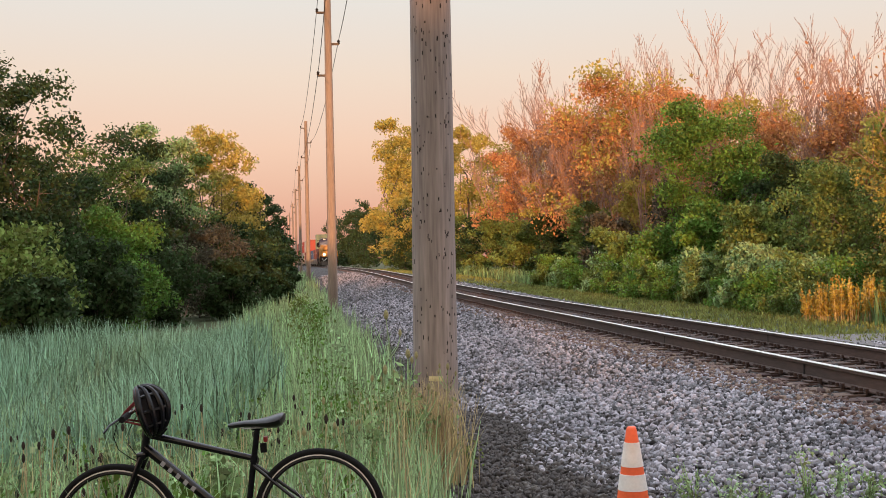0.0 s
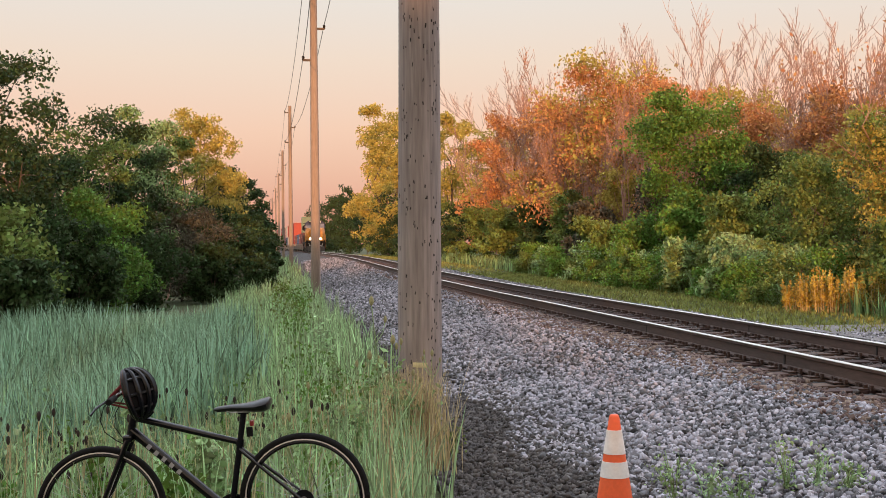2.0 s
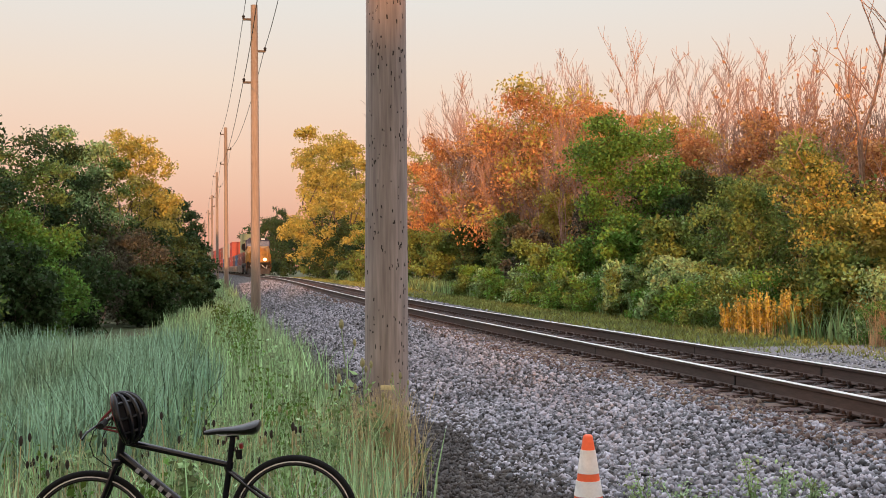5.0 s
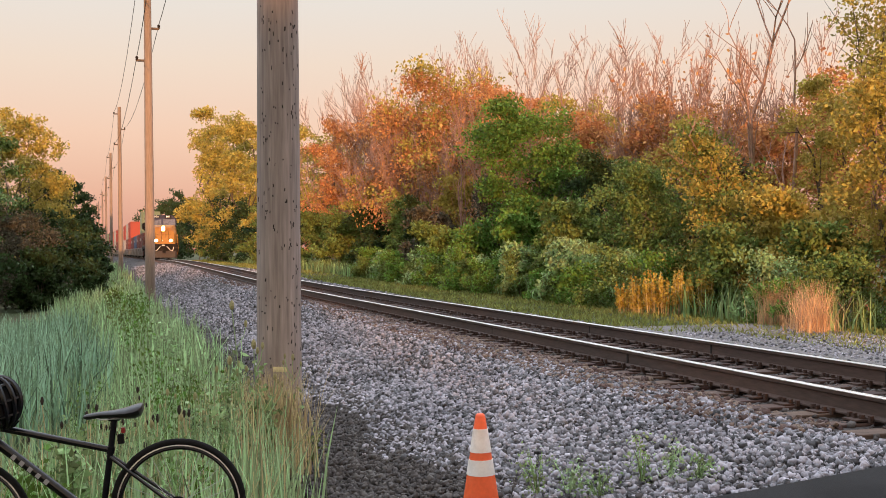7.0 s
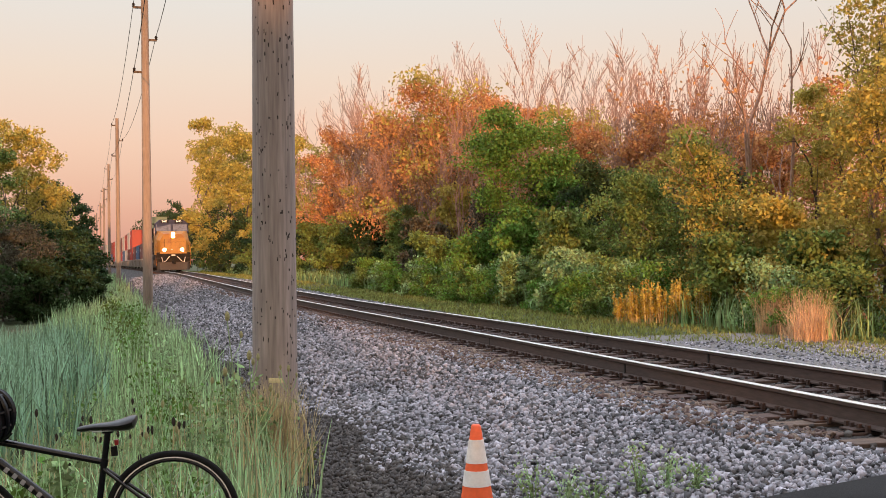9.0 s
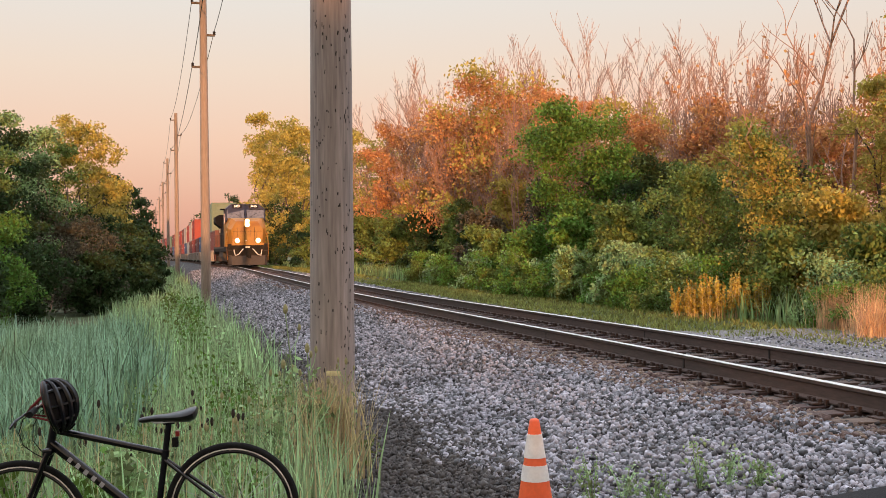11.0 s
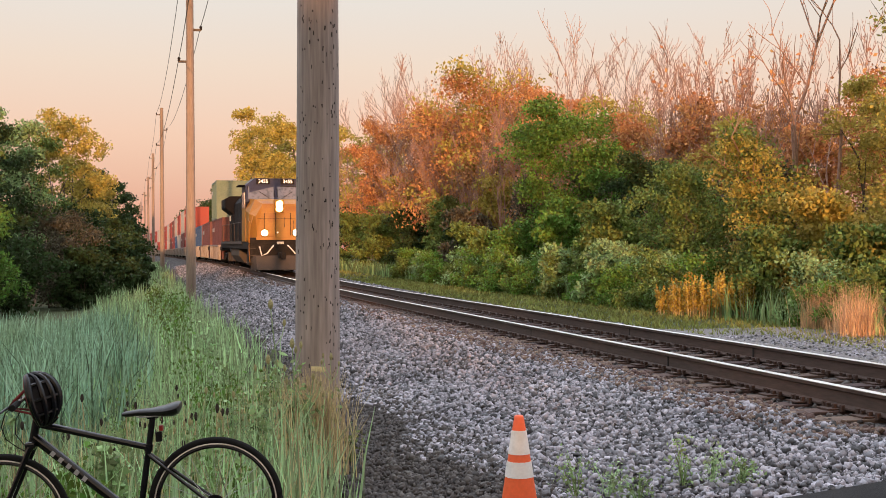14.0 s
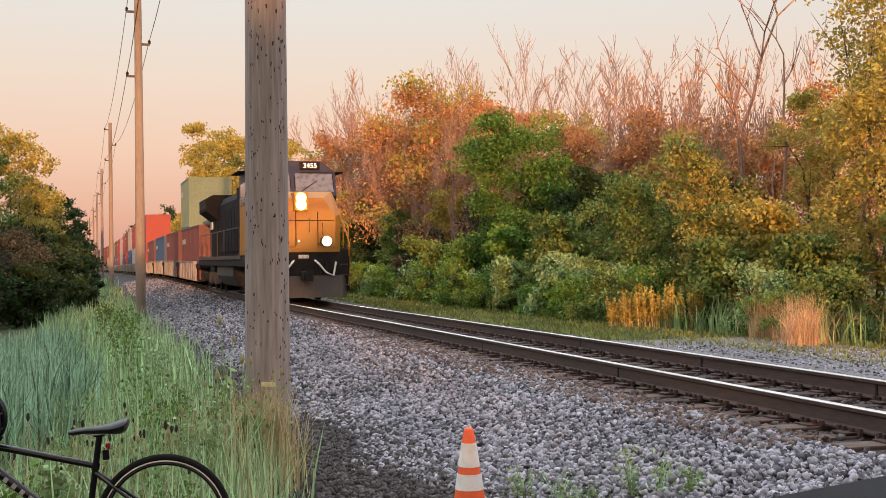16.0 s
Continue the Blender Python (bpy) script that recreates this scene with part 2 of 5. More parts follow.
def prism(outline, y0, y1):
    """An outline in x and z drawn out along y."""
    bm = bmesh.new()
    a = [bm.verts.new((x, y0, z)) for x, z in outline]
    b = [bm.verts.new((x, y1, z)) for x, z in outline]
    bm.faces.new(a)
    bm.faces.new(b[::-1])
    for i in range(len(a)):
        j = (i + 1) % len(a)
        bm.faces.new((a[i], b[i], b[j], a[j]))
    return bm


def loft(sections, close=True):
    """A skin over outlines of equal count at successive places."""
    bm = bmesh.new()
    rings = [[bm.verts.new(p) for p in s] for s in sections]
    for a, b in zip(rings, rings[1:]):
        for i in range(len(a)):
            j = (i + 1) % len(a)
            bm.faces.new((a[i], a[j], b[j], b[i]))
    if close:
        bm.faces.new(rings[0][::-1])
        bm.faces.new(rings[-1])
    return bm


def lathe(profile, n=24, axis="Z"):
    """A closed body of revolution from (radius, height) pairs."""
    bm = bmesh.new()
    rings = [[bm.verts.new((r * math.cos(2 * math.pi * k / n), r * math.sin(2 * math.pi * k / n), z)) for k in range(n)] for r, z in profile]
    for a, b in zip(rings, rings[1:]):
        for k in range(n):
            bm.faces.new((a[k], a[(k + 1) % n], b[(k + 1) % n], b[k]))
    bm.faces.new(rings[0][::-1])
    bm.faces.new(rings[-1])
    if axis == "X":
        bmesh.ops.rotate(bm, verts=bm.verts[:], cent=(0, 0, 0), matrix=Matrix.Rotation(radians(90), 3, "Y"))
    return bm


# ---- ground ----
ROAD_EDGE = 6.1
PROFILE_X = [-3000, -60, -30, -14, -9, -6.4, -5.4, -4.7, -3.4, -1.9, -1.5, 1.5, 1.9, 3.0, 4.2, 6.0, 12, 40, 3000]
PROFILE_Z = [-1.2, -1.15, -1.15, -1.1, -0.95, -0.72, -0.62, -0.58, -0.42, -0.26, -0.235, -0.235, -0.26, -0.42, -0.46, -0.46, -0.5, -0.6, -0.7]


def track_x(y):
    """The track drifts a little to the left and bends further off."""
    y = np.asarray(y, float)
    a = np.clip(y - 10, 0, 20)
    b = np.clip(y - 190, 0, 150)
    return -0.00019 * a * a - 0.0076 * np.clip(y - 30, 0, None) - 1.2e-4 * b * b - 0.036 * np.clip(y - 340, 0, None)


def track_z(y):
    """It climbs a little past the crossing."""
    u = np.clip((np.asarray(y, float) - 28) / 75, 0, 1)
    return 0.45 * u * u * (3 - 2 * u)


def height(x, y):
    return float(heights(np.array([x], float), np.array([y], float))[0])



def heights(x, y):
    x = x - track_x(y)
    z = np.interp(x, PROFILE_X, PROFILE_Z) + track_z(y)
    z = z - np.clip((y - 20) / 30, 0, 1) * 0.3 * np.clip(-4.0 - x, 0, 1)
    k = np.clip((9.5 - y) / 4.0, 0, 1) * (x < -5.0)
    return z * (1 - k) + np.maximum(z, -0.50) * k


def grid_mesh(name, xs, ys, dz, mat):
    X, Y = np.meshgrid(xs, ys)
    X = X + np.where(np.abs(X) < 900, track_x(Y), 0)
    Z = heights(X.ravel(), Y.ravel()) + dz
    v = np.stack([X.ravel(), Y.ravel(), Z], 1)
    nx, ny = len(xs), len(ys)
    i = (np.arange(ny - 1)[:, None] * nx + np.arange(nx - 1)[None, :]).ravel()
    f = np.stack([i, i + 1, i + nx + 1, i + nx], 1)
    return fast_mesh(name, v, f, mat, True)


gx = [-3000, -800, -200, -60, -30, -20, -14, -11, -9, -7.5, -6.4, -5.9, -5.4, -5.0, -4.7, -4.0, -3.4, -2.6, -1.9, -1.5, 0, 1.5, 1.9, 2.4, 3.0, 4.2, 6, 9, 12, 20, 40, 200, 800, 3000]
gy = [-3000, -500, -100, -40, -15, -5, 0, 2, 4, 5, 5.5, 6, 6.5, 7, 7.5, 8, 8.5, 9, 9.5, 10, 12, 14, 17, 20, 25, 30, 40, 50, 70, 85, 100, 120, 150, 200, 300, 500, 900, 1500, 3000]
ground = link_part("ground", grid_mesh("ground", gx, gy, -0.03, M["soil"]))
tagged(ground, "dark soil and turf beside the railway", "ground", kind="structure")
bx = [-4.9, -4.5, -4.0, -3.4, -2.6, -1.9, -1.5, 0, 1.5, 1.9, 2.4, 3.0, 3.4]
by = [ROAD_EDGE, 8, 9, 9.5, 10, 12, 15, 20, 25, 30, 35, 40, 45, 50, 60, 70, 85, 100, 120, 150, 200, 300, 500, 900]
ballast = link_part("ballast_bed", grid_mesh("ballast_bed", bx, by, 0.0, M["bed"]))
tagged(ballast, "grey crushed stone bed sloping down from the track", "ballast bed", kind="structure")
far_lane = link_part("gravel_lane", grid_mesh("gravel_lane", [3.4, 4.0, 5.0, 6.2, 7.0], [-5, 0, 5, 8, 9.5, 12, 15, 19, 22], 0.012, M["gravel"]))
tagged(far_lane, "patch of fine grey gravel beside the track", "gravel", kind="structure")

# road with its crossing surface
bm = bmesh.new()
prof = [(-60, -0.62), (-9, -0.44), (-6, -0.38), (-3.2, -0.16), (-1.8, -0.03), (1.8, -0.03), (4, -0.14), (9, -0.3), (60, -0.4)]
for (x0, z0), (x1, z1) in zip(prof, prof[1:]):
    vs = [bm.verts.new(p) for p in ((x0, -4, z0), (x1, -4, z1), (x1, ROAD_EDGE, z1), (x0, ROAD_EDGE, z0))]
    bm.faces.new(vs)
bmesh.ops.remove_doubles(bm, verts=bm.verts[:], dist=1e-4)
r = bmesh.ops.extrude_face_region(bm, geom=bm.faces[:])
bmesh.ops.translate(bm, verts=[v for v in r["geom"] if isinstance(v, bmesh.types.BMVert)], vec=(0, 0, -0.5))
road = part("road", bm, M["asphalt"])
tagged(road, "black asphalt road at the level crossing", "road", kind="structure")

# ---- track ----
RAIL_FROM, RAIL_TO = 2.0, 900.0
track = thing("railway_track", pose(0, 0, 0), "single railway track with rusty rails on weathered wooden ties", "railway track", kind="structure")
web = [(-0.07, -0.186), (0.07, -0.186), (0.07, -0.172), (0.012, -0.155), (0.009, -0.05), (0.034, -0.038), (0.037, -0.008), (-0.037, -0.008), (-0.034, -0.038), (-0.009, -0.05), (-0.012, -0.155), (-0.07, -0.172)]
cap = [(-0.037, -0.010), (0.037, -0.010), (0.036, -0.003), (0.031, 0.0), (-0.031, 0.0), (-0.036, -0.003)]
for sx in (-0.752, 0.752):
    steps = [RAIL_FROM, 10, 14, 18, 22, 26, 30] + list(range(34, 150, 4)) + list(range(150, 360, 15)) + [400, 500, RAIL_TO]
    rail = part("rail", loft([[(x + sx + float(track_x(y)), y, z + float(track_z(y))) for x, z in web] for y in steps]), M["rail_web"], track)
    part("rail_head", loft([[(x + sx + float(track_x(y)), y, z + 0.0005 + float(track_z(y))) for x, z in cap] for y in steps]), M["rail_top"], rail, "polished steel running surface")

for sx, y in ((-0.752, 12.7), (-0.752, 17.6), (0.752, 10.0), (0.752, 13.4), (0.752, 17.2)):
    part("weld_collar", box((sx - 0.024, y - 0.018, -0.175), (sx + 0.024, y + 0.018, -0.045), 0.006), M["dark"], track, "dark weld collar on the rail web")

# ---- poles ----


def utility_pole(x, y, z, top, r0, r1, mat, arms=True, near=False, lean=0.0):
    t = thing("utility_pole", pose(x, y, z, 0, lean, 0), "tall weathered wooden utility pole in grass" if not near else "thick grey wooden utility pole with woodpecker and nail holes",
              "utility pole", "poles along the track")
    h = top - z
    bm = bmesh.new()
    n = 28 if near else 12
    k = 40 if near else 6
    rings = []
    for i in range(k + 1):
        zz = -0.4 + (h + 0.4) * i / k
        rr = r0 + (r1 - r0) * i / k
        ring = []
        for j in range(n):
            a = 2 * math.pi * j / n
            w = 1 + (0.018 * noise.noise((math.cos(a) * 3, math.sin(a) * 3, zz * 0.5)) if near else 0)
            ring.append(bm.verts.new((rr * w * math.cos(a), rr * w * math.sin(a), zz)))
        rings.append(ring)
    for a, b in zip(rings, rings[1:]):
        for j in range(n):
            bm.faces.new((a[j], a[(j + 1) % n], b[(j + 1) % n], b[j]))
    bm.faces.new(rings[-1])
    part("shaft", bm, mat, t, smooth=True)
    if arms:
        for dz, sx in ((-0.55, -1), (-1.75, 1), (-2.95, -1)):
            bm = box((0, -0.04, h + dz - 0.04), (sx * 0.42, 0.04, h + dz + 0.04), 0.01)
            arm = part("bracket", bm, M["bark"], t, "short dark wooden bracket")
            part("insulator", lathe([(0.03, h + dz), (0.06, h + dz + 0.03), (0.04, h + dz + 0.07), (0.06, h + dz + 0.11), (0.03, h + dz + 0.16)], 10), M["dark"], arm).location = (sx * 0.4, 0, 0)
    return t


POLES = [(-5.12, 44.0, -0.96, 11.26), (-5.65, 93.0, -0.9, 12.6), (-6.2, 137, -0.8, 12.7), (-6.8, 181, -0.8, 12.8), (-7.5, 226, -0.8, 12.8), (-8.5, 270, -0.8, 12.8), (-9.5, 314, -0.8, 12.8), (-10.5, 358, -0.8, 12.8), (-11.6, 402, -0.8, 12.8)]
near_pole = utility_pole(-5.225, 10.25, -0.68, 12.2, 0.197, 0.135, M["pole"], arms=True, near=True, lean=0.3)
for i, (x, y, z, top) in enumerate(POLES):
    utility_pole(x, y, z, top, 0.19, 0.13, M["pole_far"])
line = [(-5.225, 10.25, 12.2)] + [(x, y, top) for x, y, z, top in POLES]
for dz, sx in ((-0.4, -1), (-1.6, 1), (-2.8, -1)):
    bm = bmesh.new()
    pts = []
    for (x0, y0, z0), (x1, y1, z1) in zip(line, line[1:]):
        for i in range(12):
            u = i / 12
            pts.append((x0 + (x1 - x0) * u + sx * 0.4, y0 + (y1 - y0) * u, z0 + (z1 - z0) * u + dz - 1.6 * 4 * u * (1 - u) * 0.5))
    add_sweep(bm, pts, 0.012, 5)
    tagged(part("power_line", bm, M["wire"]), "thin dark overhead cable strung between poles", "cable", "overhead cables")

# ---- plants ----
LEAF = np.array([(0, -0.5, 0), (0.30, -0.05, 0.06), (0, 0.55, 0), (-0.30, -0.05, 0.06)])


def rand_rot(rs, n, upright=0.0):
    q = rs.normal(size=(n, 4))
    q[:, 1:3] *= 1 - upright
    q /= np.linalg.norm(q, axis=1)[:, None]
    w, x, y, z = q.T
    return np.stack([np.stack([1 - 2 * (y * y + z * z), 2 * (x * y - z * w), 2 * (x * z + y * w)], 1),
                     np.stack([2 * (x * y + z * w), 1 - 2 * (x * x + z * z), 2 * (y * z - x * w)], 1),
                     np.stack([2 * (x * z - y * w), 2 * (y * z + x * w), 1 - 2 * (x * x + y * y)], 1)], 1)


def leaves(rs, centres, sizes):
    """Small folded leaves, turned every way."""
    n = len(centres)
    v = np.einsum("nij,kj->nki", rand_rot(rs, n, 0.15), LEAF) * sizes[:, None, None] + centres[:, None, :]
    b = np.arange(n)[:, None] * 4
    f = np.concatenate([b + [0, 1, 2], b + [0, 2, 3]], 0)
    return v.reshape(-1, 3), f


def tubes(segs, n=5):
    """Tapered bars from rows of two ends and two radii."""
    s = np.asarray(segs, dtype=float)
    p0, p1, r0, r1 = s[:, 0:3], s[:, 3:6], s[:, 6], s[:, 7]
    d = p1 - p0
    d /= np.linalg.norm(d, axis=1)[:, None] + 1e-9
    up = np.where(np.abs(d[:, 2:3]) > 0.9, [[1.0, 0, 0]], [[0, 0, 1.0]])
    u = np.cross(d, up)
    u /= np.linalg.norm(u, axis=1)[:, None] + 1e-9
    w = np.cross(d, u)
    a = 2 * np.pi * np.arange(n) / n
    ring = u[:, None, :] * np.cos(a)[None, :, None] + w[:, None, :] * np.sin(a)[None, :, None]
    v = np.concatenate([p0[:, None] + ring * r0[:, None, None], p1[:, None] + ring * r1[:, None, None]], 1)
    m = len(s)
    b = np.arange(m)[:, None] * 2 * n
    k = np.arange(n)
    f = np.stack([b + k, b + (k + 1) % n, b + n + (k + 1) % n, b + n + k], 2).reshape(-1, 4)
    return v.reshape(-1, 3), f


def limbs(rs, base, tips, r):
    """A trunk that splits into limbs reaching the tips."""
    base = np.array(base, float)
    segs = []
    top = np.max(tips[:, 2])
    fork = base + (np.mean(tips, 0) - base) * 0.35
    fork[2] = base[2] + (top - base[2]) * 0.3
    segs.append((*base, *fork, r, r * 0.75))
    for tip in tips:
        mid = fork + (tip - fork) * 0.5 + rs.normal(size=3) * 0.12 * np.linalg.norm(tip - fork)
        segs.append((*fork, *mid, r * 0.5, r * 0.3))
        segs.append((*mid, *tip, r * 0.3, r * 0.06))
        for _ in range(3):
            q = mid + (tip - mid) * rs.uniform(0.2, 0.8)
            e = q + rs.normal(size=3) * 0.11 * np.linalg.norm(tip - fork)
            segs.append((*q, *e, r * 0.14, r * 0.03))
    return segs


def crown_points(rs, h, w, n, clump, low, lean=(0, 0), depth=None, shape=1.0):
    """Leaf places in loose clumps round many lobes, with gaps between them."""
    depth = depth or w
    lobes = []
    for i in range(18):
        f = low + (0.98 - low) * (i + rs.rand()) / 18
        e = (math.sin(math.pi * min(0.97, (0.12 + 0.88 * (f - low) / (1 - low)) * 0.93 + 0.04)) ** 0.5) * shape
        a = i * 2.4 + rs.uniform(-0.5, 0.5)
        rr = (rs.uniform(0.55, 0.85) if i % 3 else rs.uniform(0.0, 0.4)) * e
        lobes.append((math.cos(a) * rr * w / 2 + lean[0] * f, math.sin(a) * rr * depth / 2 + lean[1] * f, f * h * 0.93, rs.uniform(0.15, 0.27) * w * (0.5 + 0.5 * e)))
    lobes = np.array(lobes)
    k = max(12, n // clump)
    which = rs.randint(0, len(lobes), k)
    d = rs.normal(size=(k, 3))
    d /= np.linalg.norm(d, axis=1)[:, None]
    d[:, 2] = np.where(d[:, 2] < -0.4, -d[:, 2] * 0.6, d[:, 2])
    c = lobes[which, :3] + d * (lobes[which, 3] * rs.uniform(0.5, 1.15, k))[:, None] * [1, depth / w, 0.85]
    spread = 0.034 * w + 0.06
    p = c[rs.randint(0, k, n)] + np.clip(rs.normal(size=(n, 3)), -1.7, 1.7) * spread * [1, 1, 0.7]
    p[:, 2] = np.maximum(p[:, 2], 0.05)
    return p, lobes


def tree(name, x, y, h, w, mat, n=3000, leaf=0.16, low=0.22, label="", category="tree", seed=0, clump=44, trunk=0.09, group="trees beside the track", shape=1.0, extra=None):
    rs = np.random.RandomState(seed)
    z = height(x, y) - 0.05
    t = thing(name, pose(x, y, z), label, category, group)
    n = int(n * (1.6 if y > 0 else 1))
    p, lobes = crown_points(rs, h, w, n, clump, low, shape=shape)
    v, f = leaves(rs, p, rs.uniform(0.6, 1.35, n) * leaf * (0.78 if y > 0 else 1))
    link_part("crown" if category == "tree" else "foliage", fast_mesh("crown", v, f, mat), t)
    if extra:
        m = n // 3
        p2 = p[rs.randint(0, n, m)] + rs.normal(size=(m, 3)) * 0.1
        p2[:, 2] += 0.06 * h
        v, f = leaves(rs, p2, rs.uniform(0.6, 1.3, m) * leaf)
        link_part("outer_leaves", fast_mesh("outer_leaves", v, f, extra), t)
    segs = limbs(rs, (0, 0, -0.1), lobes[::2, :3], trunk)
    v, f = tubes(segs, 6)
    link_part("trunk" if category == "tree" else "stem", fast_mesh("trunk", v, f, M["bark"], True), t)
    return t


def bare_tree(x, y, h, w, seed, mat, r=0.11, stems=3, label="bare dead tree with fine upright branches", leafmat=None, n_leaf=0, leaf=0.16, depthmax=4):
    rs = np.random.RandomState(seed)
    z = height(x, y) - 0.05
    t = thing("bare_tree", pose(x, y, z), label, "tree", "bare trees")
    segs, tips = [], []

    def grow(p, d, length, rad, level):
        for i in range(3):
            d2 = d + rs.normal(size=3) * 0.09 + np.array([0, 0, 0.04])
            d2 /= np.linalg.norm(d2)
            q = p + d2 * length / 3
            segs.append((*p, *q, rad * (1 - i * 0.16), rad * (1 - (i + 1) * 0.16), level))
            p, d = q, d2
            if level < depthmax:
                for _ in range(2 if level > 0 else 1):
                    if rs.rand() < 0.75:
                        a = rs.uniform(0, 2 * math.pi)
                        side = np.array([math.cos(a), math.sin(a), 0.25])
                        nd = d * 0.8 + side * rs.uniform(0.28, 0.6)
                        nd[2] = abs(nd[2]) + 0.2
                        grow(p, nd / np.linalg.norm(nd), length * rs.uniform(0.42, 0.66), rad * 0.5, level + 1)
        tips.append(p)

    for s in range(stems):
        a = rs.uniform(0, 2 * math.pi)
        d = np.array([math.cos(a) * w / h * 0.45, math.sin(a) * w / h * 0.45, 1.0])
        grow(np.array([math.cos(a) * 0.2 * s, math.sin(a) * 0.2 * s, -0.1]), d / np.linalg.norm(d), h * rs.uniform(0.75, 1.0) * 0.8, r * rs.uniform(0.7, 1), 0)
    top = max(q[5] for q in segs)
    wide = np.percentile([abs(q[3]) for q in segs] + [abs(q[4]) for q in segs], 97)
    kz, kx = h / top, w / 2 / wide
    segs = [(q[0] * kx, q[1] * kx, q[2] * kz, q[3] * kx, q[4] * kx, q[5] * kz, q[6], q[7], q[8]) for q in segs]
    tips = [np.array((q[0] * kx, q[1] * kx, q[2] * kz)) for q in tips]
    for part_name, want in (("trunk", lambda q: q[8] == 0), ("limb", lambda q: q[8] == 1), ("branchwork", lambda q: q[8] > 1)):
        rows = [(*s[:6], max(s[6], 0.006 + 0.0001 * y), max(s[7], 0.004 + 0.00008 * y)) for s in segs if want(s)]
        if rows:
            v, f = tubes(rows, 6 if part_name == "trunk" else 5)
            ob = link_part(part_name, fast_mesh(part_name, v, f, mat, True), t)
            if part_name != "trunk":
                ob["kind"] = "stuff"
    if n_leaf:
        tp = np.array(tips)
        p = tp[rs.randint(0, len(tp), n_leaf)] + rs.normal(size=(n_leaf, 3)) * 0.3
        p[:, 2] -= rs.uniform(0, 0.5, n_leaf) * h * 0.5
        v, f = leaves(rs, p, rs.uniform(0.6, 1.3, n_leaf) * leaf)
        link_part("sparse_leaves", fast_mesh("sparse_leaves", v, f, leafmat), t)
    return t

# ---- trees on the far side of the track ----
G = "leafy green tree at the edge of the railway clearing"
# evening light here also comes from the gold and rust leaf colours
tree("tree", 6.5, 140, 19.5, 11, M["leaf_gold"], 9000, 0.42, 0.1, "tall olive-gold tree lit by evening sun", seed=1, trunk=0.25)
tree("tree", 7.5, 158, 17, 11, M["leaf_gold"], 6000, 0.45, 0.1, "tall olive-gold tree lit by evening sun", seed=2, trunk=0.25)
tree("tree", 7.0, 224, 13.0, 9, M["leaf_dark"], 4000, 0.5, 0.05, "distant dark green tree", seed=3, trunk=0.25)
tree("tree", 7.6, 124, 16.6, 8.5, M["leaf_gold"], 7000, 0.38, 0.1, "tall olive-gold tree lit by evening sun", seed=4, trunk=0.22)
tree("tree", 9.2, 104, 14.2, 6.5, M["leaf_gold"], 6000, 0.34, 0.08, "tall olive-gold tree lit by evening sun", seed=5, trunk=0.2)
tree("tree", 10.5, 86, 11.8, 6.5, M["leaf_rust"], 6500, 0.27, 0.1, "rust-orange tree glowing in low sun", seed=6, trunk=0.16)
tree("tree", 13, 66, 12.4, 9.4, M["leaf_rust"], 11000, 0.24, 0.08, "broad round rust-orange tree glowing in low sun", seed=7, trunk=0.2, extra=M["leaf_gold"])
tree("tree", 11.5, 71, 11.3, 5.5, M["leaf_rust"], 6000, 0.23, 0.1, "rust-orange tree glowing in low sun", seed=8, trunk=0.16)
tree("tree", 14.5, 57, 10.6, 5.5, M["leaf_rust"], 6000, 0.22, 0.08, "rust-orange tree glowing in low sun", seed=9, trunk=0.16)
tree("tree", 17, 45, 8.7, 5.5, M["leaf_rust"], 5500, 0.2, 0.08, "rust-orange tree glowing in low sun", seed=10, trunk=0.14)
tree("tree", 16, 38, 7.2, 4.5, M["leaf_rust"], 4500, 0.18, 0.05, "rust-orange tree glowing in low sun", seed=11, trunk=0.12)
tree("tree", 18, 34, 8.0, 5.0, M["leaf_rust"], 4500, 0.18, 0.05, "rust-orange tree glowing in low sun", seed=12, trunk=0.12)
tree("tree", 9.8, 44.8, 7.9, 6.2, M["leaf_fresh"], 20000, 0.17, 0.06, "dense round bright green tree", seed=13, trunk=0.14, clump=70)
tree("tree", 10.6, 38.5, 5.4, 3.0, M["leaf_dark"], 8000, 0.15, 0.03, G, seed=14, trunk=0.1)
tree("bush", 9.2, 28.1, 4.9, 3.2, M["leaf_gold"], 7500, 0.12, 0.02, "tall olive bush with sunlit yellow tips", "bush", seed=15, trunk=0.06, extra=M["leaf_mid"])
tree("bush", 8.4, 30.6, 4.2, 3.0, M["leaf_mid"], 7500, 0.12, 0.02, "dense olive-green bush beside the track", "bush", seed=16, trunk=0.06)
tree("bush", 9.4, 33.5, 4.6, 3.2, M["leaf_mid"], 7000, 0.13, 0.02, "dense olive-green bush beside the track", "bush", seed=17, trunk=0.06)
tree("tree", 12.2, 27.2, 6.6, 3.2, M["leaf_gold"], 6500, 0.14, 0.1, "golden-leaved tree in evening sun", seed=18, trunk=0.1)
tree("tree", 10.3, 22.2, 5.8, 3.0, M["leaf_gold"], 7000, 0.13, 0.08, "golden-leaved tree in evening sun", seed=19, trunk=0.1)
tree("tree", 11.4, 23.0, 9.4, 4.6, M["leaf_gold"], 7000, 0.14, 0.5, "golden-leaved tree in evening sun", seed=20, trunk=0.12)
tree("tree", 13.5, 24.0, 8.6, 4.0, M["leaf_rust"], 5000, 0.15, 0.1, "golden-leaved tree in evening sun", seed=21, trunk=0.12)
tree("bush", 8.8, 58.3, 4.6, 1.9, M["leaf_dark"], 6000, 0.13, 0.02, "dark green creeper-covered stump", "bush", seed=22, trunk=0.08, shape=0.8)
